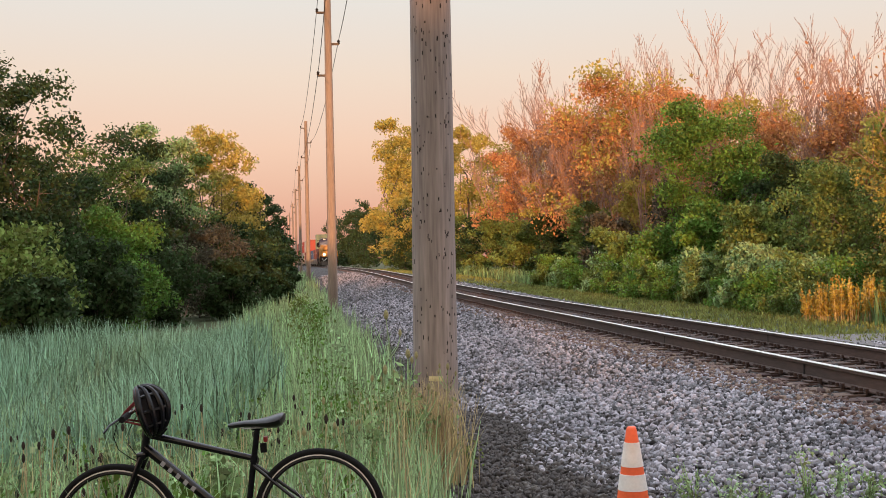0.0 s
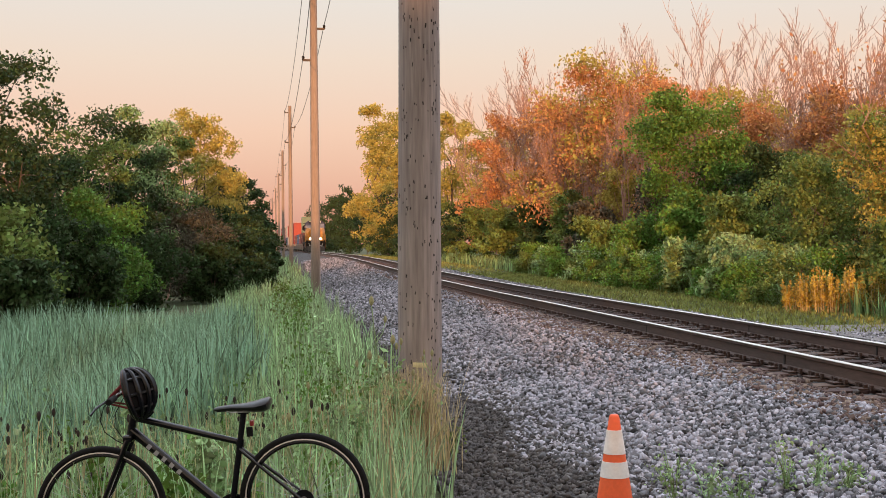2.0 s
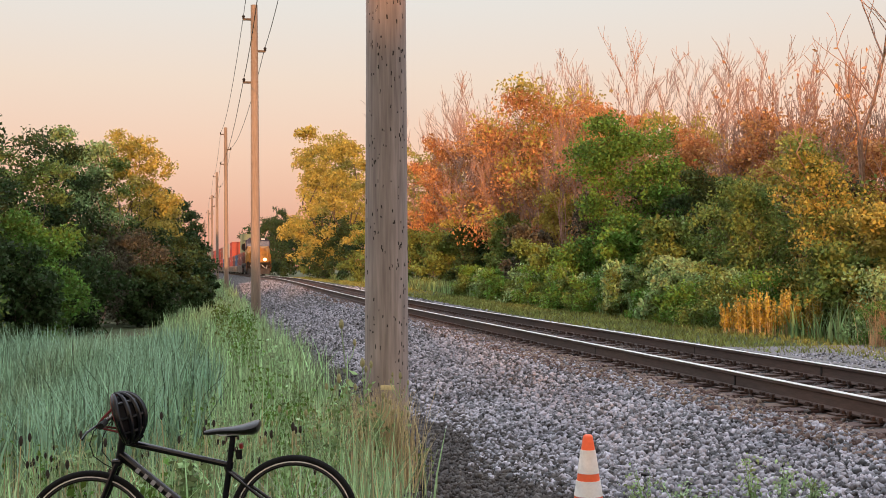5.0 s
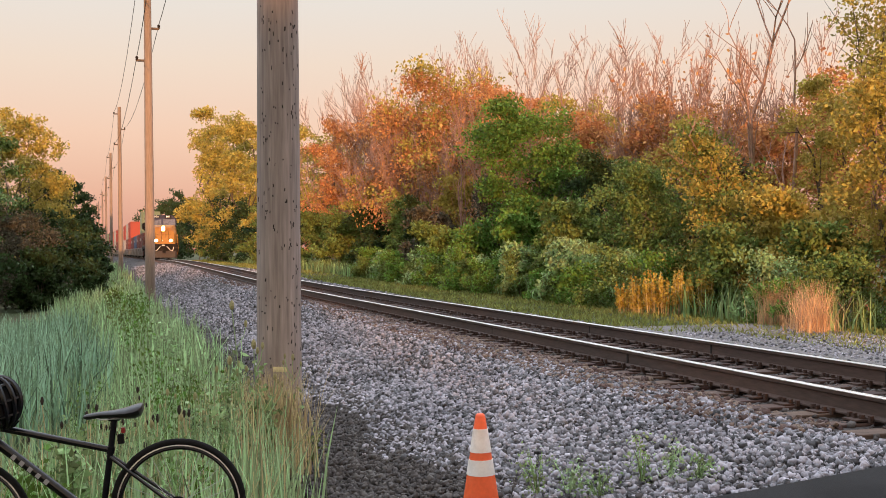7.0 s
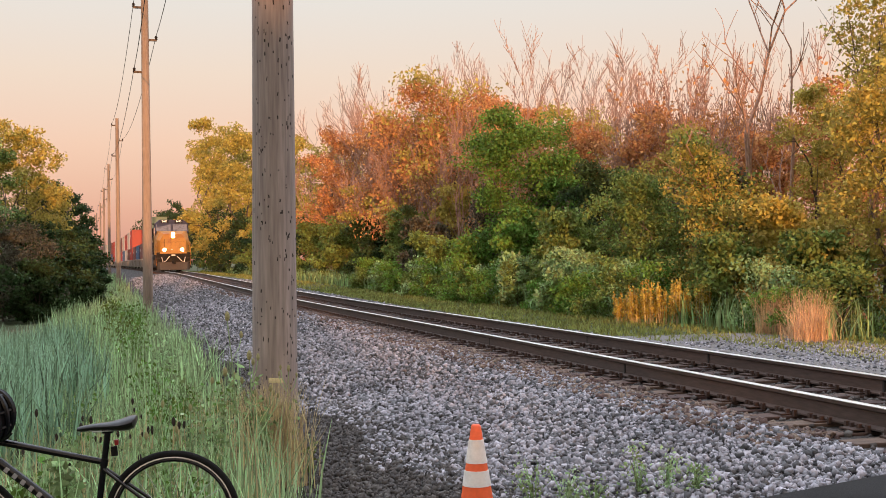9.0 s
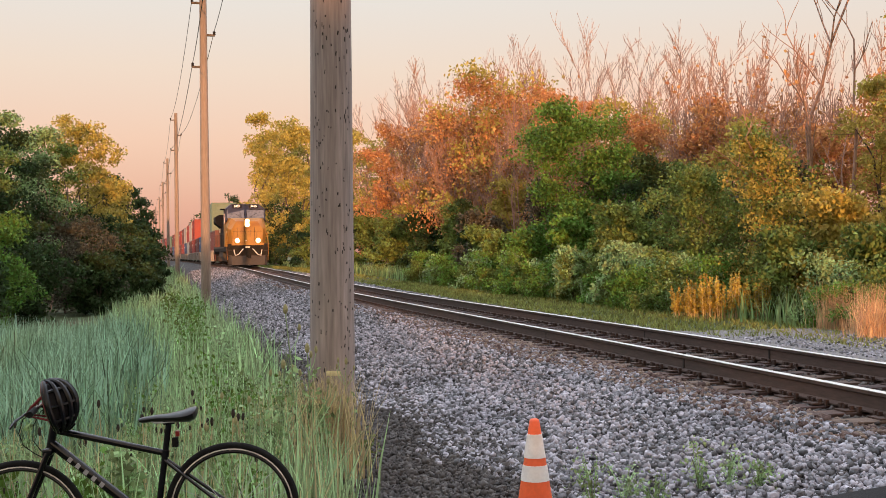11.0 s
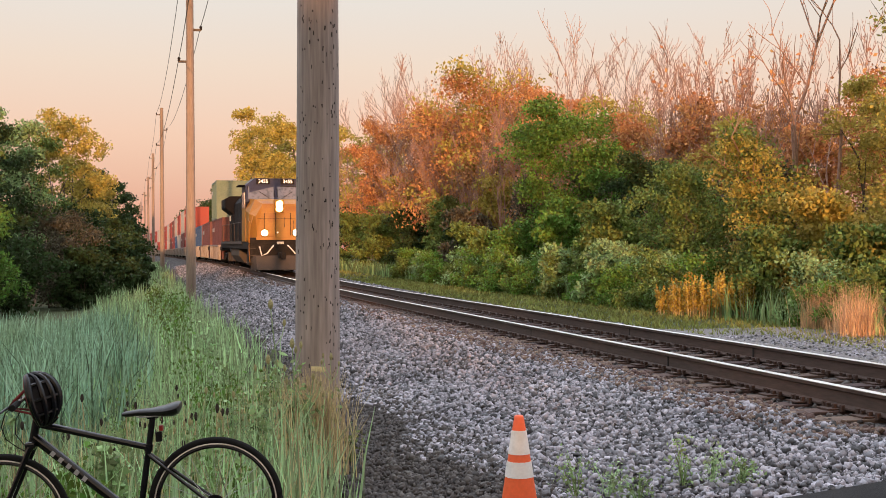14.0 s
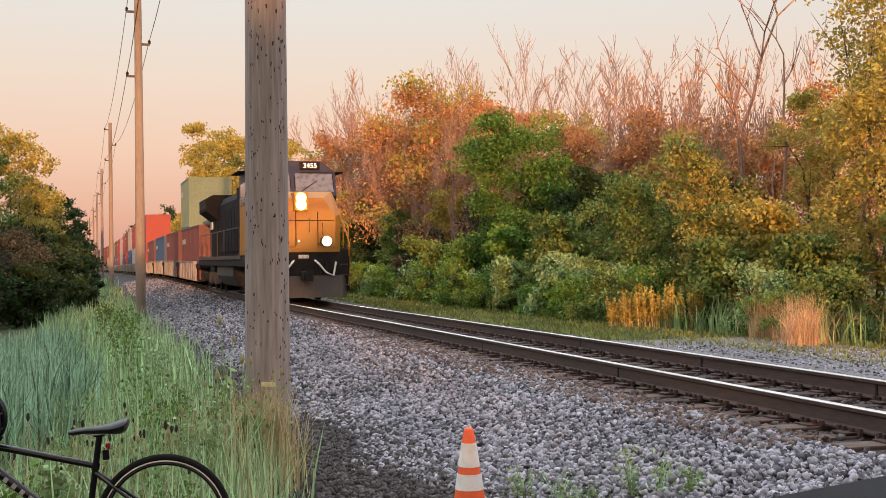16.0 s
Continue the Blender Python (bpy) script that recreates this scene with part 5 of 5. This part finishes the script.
HUB_F = (1.09, -0.0)
bike_wheel(0, 0)
bike_wheel(HUB_F[0], HUB_F[1], 4)
ft = lambda n, a, b, r, r2=None: part(n, tube(a, b, r, r2, 14), B["frame"], bike, smooth=True)
seat_top, head_top, head_low, bb = (0.320, 0, 0.335), (0.873, 0, 0.525), (0.905, 0, 0.395), (0.395, 0, -0.05)
ft("seat_tube", bb, seat_top, 0.0165)
ft("top_tube", (0.323, 0, 0.318), (0.882, 0, 0.487), 0.0165, 0.019)
down = ft("down_tube", bb, (0.90, 0, 0.42), 0.025)
ft("head_tube", head_low, head_top, 0.021)
for sy in (-1, 1):
    ft("seat_stay", (0.327, sy * 0.02, 0.285), (0.0, sy * 0.065, 0.0), 0.009)
    ft("chain_stay", (0.395, sy * 0.03, -0.05), (0.0, sy * 0.065, 0.0), 0.010)
    ft("fork_blade", (0.908, sy * 0.045, 0.375), (HUB_F[0], sy * 0.05, HUB_F[1]), 0.016, 0.010)
part("fork_crown", box((0.885, -0.055, 0.36), (0.935, 0.055, 0.40), 0.012), B["frame"], bike)
part("seat_post", tube(seat_top, (0.292, 0, 0.480), 0.016, n=14), B["frame"], bike, smooth=True)
part("seat_clamp", tube((0.327, 0, 0.300), (0.320, 0, 0.335), 0.021, n=14), B["frame"], bike)
d_dir = Vector((0.90, 0, 0.42)) - Vector(bb)
for i in range(5):      # pale brand mark reduced to plain bars
    c = Vector(bb) + d_dir * (0.50 + i * 0.075)
    for sy in (-1, 1):
        bar_ob = part("mark", box((-0.006, sy * 0.0245 - 0.0012, -0.014), (0.017, sy * 0.0245 + 0.0012, 0.011)), B["mark"], down, "pale plain bar")
        bar_ob.matrix_local = Matrix.Translation(c) @ Matrix.Rotation(-math.atan2(d_dir.z, d_dir.x), 4, "Y")
# saddle: nose forward, wide tail
secs = []
for x, w, z, th in ((0.487, 0.018, 0.504, 0.014), (0.468, 0.024, 0.508, 0.024), (0.40, 0.03, 0.513, 0.027), (0.33, 0.045, 0.514, 0.032), (0.27, 0.07, 0.520, 0.046), (0.225, 0.078, 0.529, 0.056), (0.200, 0.07, 0.534, 0.05), (0.188, 0.045, 0.535, 0.028)):
    secs.append([(x - 0.043, w * math.cos(a), z - th * 0.3 + th * (0.55 if math.sin(a) > 0 else 0.75) * math.sin(a)) for a in [2 * math.pi * k / 14 for k in range(14)]])
saddle = part("saddle", loft(secs), B["saddle"], bike, "black vinyl saddle", smooth=True)
bm = bmesh.new()
for sy in (-0.022, 0.022):
    add_sweep(bm, [(0.407, sy * 0.4, 0.500), (0.357, sy, 0.480), (0.257, sy, 0.478), (0.197, sy, 0.50)], 0.0035, 6)
part("saddle_rail", bm, B["alloy"], saddle)
part("saddle_clamp", box((0.262, -0.02, 0.466), (0.322, 0.02, 0.496), 0.006), B["frame"], bike)
part("light_bracket", box((0.252, -0.011, 0.345), (0.284, 0.011, 0.395), 0.004), B["tyre"], bike)
part("rear_reflector", box((0.243, -0.016, 0.40), (0.263, 0.016, 0.43), 0.006), B["red"], bike, "small red rear light")
part("stem", tube((0.866, 0, 0.56), (0.925, 0, 0.62), 0.016, n=12), B["frame"], bike, smooth=True)
part("steerer", tube(head_top, (0.864, 0, 0.57), 0.019, n=14), B["frame"], bike, smooth=True)
bar = part("handlebar", add_sweep(bmesh.new(), [(0.90, -0.31, 0.61), (0.915, -0.15, 0.62), (0.927, -0.05, 0.625), (0.927, 0.05, 0.625), (0.915, 0.15, 0.62), (0.90, 0.31, 0.61)], 0.0125, 10), B["frame"], bike, smooth=True)
for sy in (-1, 1):
    part("grip", tube((0.911, sy * 0.19, 0.617), (0.90, sy * 0.315, 0.61), 0.0165, n=12), B["tyre"], bar)
    bm = add_sweep(bmesh.new(), [(0.92, sy * 0.16, 0.615), (0.96, sy * 0.18, 0.60), (0.995, sy * 0.24, 0.575), (1.01, sy * 0.28, 0.545)], 0.006, 6)
    part("brake_lever", bm, B["frame"], bar)
    bm = add_sweep(bmesh.new(), [(0.93, sy * 0.16, 0.61), (0.985, sy * 0.15, 0.57), (1.02, sy * 0.12, 0.50), (1.015, sy * 0.08, 0.43), (0.97, sy * 0.05, 0.38), (0.915, sy * 0.03, 0.34)], 0.0028, 5)
    part("cable", bm, B["tyre"], bike)
part("crank", box((0.39, -0.075, -0.06), (0.56, -0.06, -0.035), 0.005), B["alloy"], bike)
part("chainring", tube((0.395, -0.052, -0.05), (0.395, -0.048, -0.05), 0.09, n=30), B["frame"], bike)

# ---- helmet hung on the handlebar ----
helmet = thing("bicycle_helmet", BIKE_POSE @ pose(0.868, 0.10, 0.615, 0, -78, 8), "black vented cycling helmet with red straps hung on the handlebar", "helmet")


def dome(th, ph, k=1.0):
    """A place on the helmet's outside: th along its length, ph across it."""
    return (0.138 * k * math.cos(th), 0.098 * k * math.sin(th) ** 0.8 * math.sin(ph), 0.14 * k * math.sin(th) ** 0.8 * math.cos(ph) * (1 + 0.08 * math.cos(th)))


for i, ph in enumerate((-84, -60, -36, -12, 12, 36, 60, 84)):
    span = [math.pi * (0.07 + 0.86 * k / 14) for k in range(15)]
    rib = [dome(th, radians(ph * (0.8 + 0.2 * math.sin(th)))) for th in span]
    part("shell_rib", add_sweep(bmesh.new(), rib, [0.006 + 0.0085 * math.sin(th) for th in span], 7), B["shell"], helmet, smooth=True)
for th in (0.30, 0.50, 0.68):
    part("cross_bridge", add_sweep(bmesh.new(), [dome(math.pi * th, radians(-84 + 12 * k), 0.985) for k in range(15)], 0.009, 6), B["shell"], helmet, smooth=True)
part("rim_band", add_sweep(bmesh.new(), [(0.128 * math.cos(a), 0.094 * math.sin(a), 0.006) for a in [2 * math.pi * k / 32 for k in range(32)]], 0.0105, 7, True), B["shell"], helmet, smooth=True)
part("fin", add_sweep(bmesh.new(), [dome(math.pi * u, 0.0, 1.06) for u in (0.78, 0.86, 0.93)], [0.012, 0.010, 0.004], 6), B["shell"], helmet)
bm = bmesh.new()
bmesh.ops.create_uvsphere(bm, u_segments=20, v_segments=10, radius=1.0, matrix=Matrix.Diagonal((0.122, 0.084, 0.121, 1)))
bmesh.ops.bisect_plane(bm, geom=bm.verts[:] + bm.edges[:] + bm.faces[:], plane_co=(0, 0, 0.01), plane_no=(0, 0, 1), clear_inner=True)
part("liner", bm, B["foam"], helmet, smooth=True)
part("padding", add_sweep(bmesh.new(), [(0.105 * math.cos(a), 0.075 * math.sin(a), 0.008) for a in [2 * math.pi * k / 24 for k in range(24)]], 0.02, 8, True), B["strap"], helmet, "dark red padding")
for sy in (-1, 1):
    part("strap", add_sweep(bmesh.new(), [(0.07, sy * 0.07, 0.0), (0.03, sy * 0.06, -0.07), (0.0, sy * 0.02, -0.12), (-0.06, sy * 0.07, 0.0)], 0.006, 5), B["strap"], helmet, "dark red strap")

# ---- near pole details ----
PX, PY = -5.225, 10.25
face = math.atan2(0.5 - PY, -6.6 - PX)
tag = part("tag", box((-0.06, -0.003, -0.021), (0.06, 0.003, 0.021), 0.002), M["tag"], near_pole, "small cream tag nailed on")
tag.matrix_world = pose(PX + math.cos(face + 0.05) * 0.194, PY + math.sin(face + 0.05) * 0.194, 0.21, 0, 3, math.degrees(face + 0.05) + 90)
rs = np.random.RandomState(21)
bm = bmesh.new()
for i in range(210):
    zz = rs.uniform(-0.2, 4.0)
    a = face + rs.choice([rs.uniform(-1.3, 1.3), rs.normal(0.75, 0.2), rs.normal(-0.55, 0.18)])
    rr = 0.197 + (0.135 - 0.197) * (zz + 1.08) / 13.28
    hh, ww = rs.uniform(0.005, 0.02), rs.uniform(0.0025, 0.006)
    add_box(bm, (-ww, -0.003, -hh), (ww, 0.0015, hh))
    bmesh.ops.transform(bm, matrix=Matrix.Translation((math.cos(a) * rr, math.sin(a) * rr, zz + 0.68)) @ Matrix.Rotation(a - math.pi / 2, 4, "Z") @ Matrix.Rotation(rs.normal(0, 0.12), 4, "Y"), verts=bm.verts[-8:])
part("scar_pattern", bm, M["dark"], near_pole, "dark slits and nail holes")["kind"] = "stuff"

# ---- weeds by name ----


def seed_stalk(x, y, h, seed):
    rs = np.random.RandomState(seed)
    t = thing("seed_head_stalk", pose(x, y, height(x, y) - 0.03), "thin dry stalk with a dark brown seed head", "weed", "seed-head stalks")
    dx, dy = rs.normal(0, 0.06, 2)
    part("stem", add_sweep(bmesh.new(), [(0, 0, 0), (dx * 0.3, dy * 0.3, h * 0.5), (dx, dy, h)], 0.0035, 5), M["straw"], t)
    part("seed_head", lathe([(0.004, h - 0.01), (0.010, h + 0.005), (0.0125, h + 0.02), (0.009, h + 0.038), (0.003, h + 0.048)], 9), M["seed"], t).location = (dx, dy, 0)
    return t


rs = np.random.RandomState(33)
for i in range(34):
    x, y = rs.uniform(-8.3, -6.0), rs.uniform(7.2, 9.2)
    seed_stalk(x, y, rs.uniform(0.45, 0.95), 500 + i)


def leafy_weed(x, y, h, w, seed, mat, label="leafy green weed by the stones", n=420, leaf=0.05):
    rs = np.random.RandomState(seed)
    t = thing("weed", pose(x, y, height(x, y) - 0.02), label, "weed", "leafy weeds")
    segs, pts = [], []
    for s in range(5):
        a = rs.uniform(0, 2 * np.pi)
        tip = np.array([math.cos(a) * w * 0.5 * rs.rand(), math.sin(a) * w * 0.5 * rs.rand(), h * rs.uniform(0.6, 1)])
        segs.append((0, 0, 0, *(tip * 0.5 + [0, 0, 0.05]), 0.005, 0.004))
        segs.append((*(tip * 0.5 + [0, 0, 0.05]), *tip, 0.004, 0.002))
        pts.append(tip)
    v, f = tubes(segs, 5)
    link_part("stem", fast_mesh("stem", v, f, mat, True), t)["kind"] = "stuff"
    pts = np.array(pts)
    u = rs.rand(n) ** 0.6
    p = pts[rs.randint(0, 5, n)] * u[:, None] + rs.normal(size=(n, 3)) * w * 0.13
    p[:, 2] = np.abs(p[:, 2])
    v, f = leaves(rs, p, rs.uniform(0.5, 1.3, n) * leaf)
    link_part("foliage", fast_mesh("foliage", v, f, mat), t)
    return t


rsl = np.random.RandomState(44)
for i in range(80):
    x, y = rsl.uniform(-9.6, -5.7), rsl.uniform(7.2, 12.5)
    leafy_weed(x, y, rsl.uniform(0.4, 0.85), rsl.uniform(0.2, 0.4), 800 + i, M[("leaf_pale", "grass", "grass", "leaf_pale", "leaf_fresh")[i % 5]], "leafy green weed in the tall grass", n=240, leaf=rsl.uniform(0.04, 0.075))
for i, (x, y, h, w, k) in enumerate([(-5.5, 9.5, 1.0, 0.3, "leaf_pale"), (-5.7, 9.8, 1.0, 0.3, "grass"), (-6.0, 9.4, 0.9, 0.4, "grass"), (-5.75, 9.9, 0.85, 0.4, "leaf_fresh"), (-6.3, 8.2, 0.7, 0.35, "leaf_fresh"), (-4.98, 9.95, 0.38, 0.3, "leaf_mid"), (-5.55, 10.0, 0.6, 0.25, "grass"),
                                       (-6.6, 7.6, 0.5, 0.4, "leaf_fresh"), (-7.6, 8.8, 0.75, 0.4, "leaf_pale"), (-8.4, 8.0, 0.8, 0.4, "leaf_fresh"), (-6.9, 9.3, 0.8, 0.4, "leaf_pale"), (-7.4, 7.4, 0.55, 0.4, "leaf_fresh"), (-9.0, 9.0, 0.9, 0.5, "grass"),
                                       (-3.88, 7.6, 0.36, 0.3, "leaf_pale"), (-3.7, 7.5, 0.3, 0.32, "grass"), (-3.55, 7.35, 0.22, 0.3, "leaf_pale"), (-3.16, 7.5, 0.34, 0.3, "leaf_pale"), (-3.0, 7.42, 0.28, 0.3, "grass"), (-2.85, 7.3, 0.2, 0.3, "leaf_pale"), (-6.0, 11.5, 0.8, 0.6, "leaf_fresh"), (-6.2, 14, 0.8, 0.7, "leaf_fresh"), (-5.8, 17, 0.8, 0.7, "grass"),
                                       (-6.1, 21, 0.9, 0.8, "leaf_fresh"), (-6.2, 26, 0.9, 1.0, "leaf_mid"), (-6.0, 32, 1.0, 1.2, "leaf_fresh"), (-6.4, 39, 1.1, 1.4, "leaf_mid")]):
    leafy_weed(x, y, h, w, 600 + i, M[k], n=420 if h > 0.4 else 190, leaf=(0.045 if h > 0.4 else 0.03) + 0.002 * max(0, y - 10))



def tall_stalk(x, y, h, seed, head_mat, size=0.8):
    """A branched stalk with bristly pale heads and narrow leaves in pairs."""
    rw = np.random.RandomState(seed)
    t = thing("tall_weed_stalk", pose(x, y, height(x, y) - 0.03), "tall pale green weed stalk with bristly heads" if size > 0.6 else "green weed stalk with small dark bristly heads", "weed", "tall weed stalks")
    dx, dy = rw.normal(0, 0.05, 2)
    at = lambda u: Vector((dx * u * u, dy * u * u, h * u))
    part("stem", add_sweep(bmesh.new(), [at(u) for u in (0, 0.35, 0.7, 1.0)], [0.007, 0.006, 0.005, 0.004], 6), M["grass"], t)
    heads = [(at(1.0), 1.0)]
    for k in range(rw.randint(2, 5)):
        u, a = rw.uniform(0.55, 0.85), rw.uniform(0, 6.28)
        p, ln = at(u), rw.uniform(0.08, 0.2)
        q = p + Vector((math.cos(a) * ln * 0.5, math.sin(a) * ln * 0.5, ln))
        part("branch", add_sweep(bmesh.new(), [p, p.lerp(q, 0.5) + Vector((math.cos(a), math.sin(a), 0)) * 0.02, q], 0.0035, 5), M["grass"], t)
        heads.append((q, 0.7))
    for p, k in heads:
        k *= size
        ob = part("seed_head", lathe([(0.005, -0.005), (0.016 * k, 0.008), (0.021 * k, 0.028 * k), (0.017 * k, 0.055 * k), (0.005, 0.075 * k)], 9), head_mat, t)
        ob.location = p
    pts = np.array([at(u) + Vector(rw.normal(0, 0.045, 3)) for u in rw.uniform(0.05, 0.75, 40)])
    v, f = leaves(rw, pts, rw.uniform(0.04, 0.09, 40))
    link_part("foliage", fast_mesh("foliage", v, f, M["leaf_pale"]), t)
    return t


rs = np.random.RandomState(61)
for i, (x, y, h) in enumerate([(-5.6, 9.6, 1.42), (-5.5, 9.5, 1.1), (-5.72, 9.7, 0.98), (-5.86, 9.6, 0.95), (-5.2, 9.85, 0.95), (-5.1, 9.95, 0.6), (-5.45, 9.35, 0.85), (-6.0, 9.2, 0.8), (-6.25, 9.4, 0.85), (-6.1, 8.7, 0.7), (-6.4, 8.4, 0.72)]):
    tall_stalk(x, y, h, 900 + i, M["tan_head"], 1.0 if i < 3 else 0.7)
for i in range(16):
    tall_stalk(rs.uniform(-8.6, -6.3), rs.uniform(7.4, 10.2), rs.uniform(0.55, 0.95), 930 + i, M["seed"], 0.55)

# ---- ties, plates and fastenings ----


def data_of(name, bm, mat):
    me = bpy.data.meshes.new(name)
    bmesh.ops.recalc_face_normals(bm, faces=bm.faces[:])
    bm.to_mesh(me)
    bm.free()
    me.materials.append(mat)
    return me


tie_me = data_of("tie", box((-1.3, -0.115, -0.36), (1.3, 0.115, -0.2), 0.012), M["tie"])
bm = box((-0.19, -0.09, -0.2), (0.19, 0.09, -0.185), 0.003)
for x, y in ((-0.1, -0.05), (0.1, 0.05), (-0.1, 0.05), (0.1, -0.05)):
    add_box(bm, (x - 0.018, y - 0.014, -0.19), (x + 0.018, y + 0.014, -0.15))
plate_me = data_of("tie_plate", bm, M["plate"])
bm = bmesh.new()
for y in (-0.135, 0.135):
    add_box(bm, (-0.1, y - 0.015, -0.205), (-0.066, y + 0.015, -0.15))
    add_box(bm, (0.066, y - 0.015, -0.205), (0.1, y + 0.015, -0.15))
anchor_me = data_of("rail_anchor", bm, M["plate"])
rs = np.random.RandomState(4)
TIE_N = 290
for i in range(TIE_N):
    y = 6.3 + i * 0.5
    tie = link_part("tie", tie_me, track)
    tie.matrix_local = pose(rs.normal(0, 0.035) + float(track_x(y)), y, rs.uniform(-0.012, 0.0) + float(track_z(y)), 0, 0, rs.normal(0, 0.5))
    if i < 75:
        for sx in (-0.752, 0.752):
            link_part("tie_plate", plate_me, track).location = (sx + float(track_x(y)), y, float(track_z(y)))
            link_part("rail_anchor", anchor_me, track).location = (sx + float(track_x(y)), y, float(track_z(y)))
n = 500
v = (CUBE[None] * [1.3, 0.115, 0.08] + np.stack([track_x(6.3 + (TIE_N + np.arange(n)) * 0.5), 6.3 + (TIE_N + np.arange(n)) * 0.5, track_z(6.3 + (TIE_N + np.arange(n)) * 0.5) - 0.28], 1)[:, None, :]).reshape(-1, 3)
f = (np.arange(n)[:, None, None] * 8 + CUBE_F[None]).reshape(-1, 4)
link_part("distant_ties", fast_mesh("distant_ties", v, f, M["tie"]), track)["kind"] = "stuff"

motions()
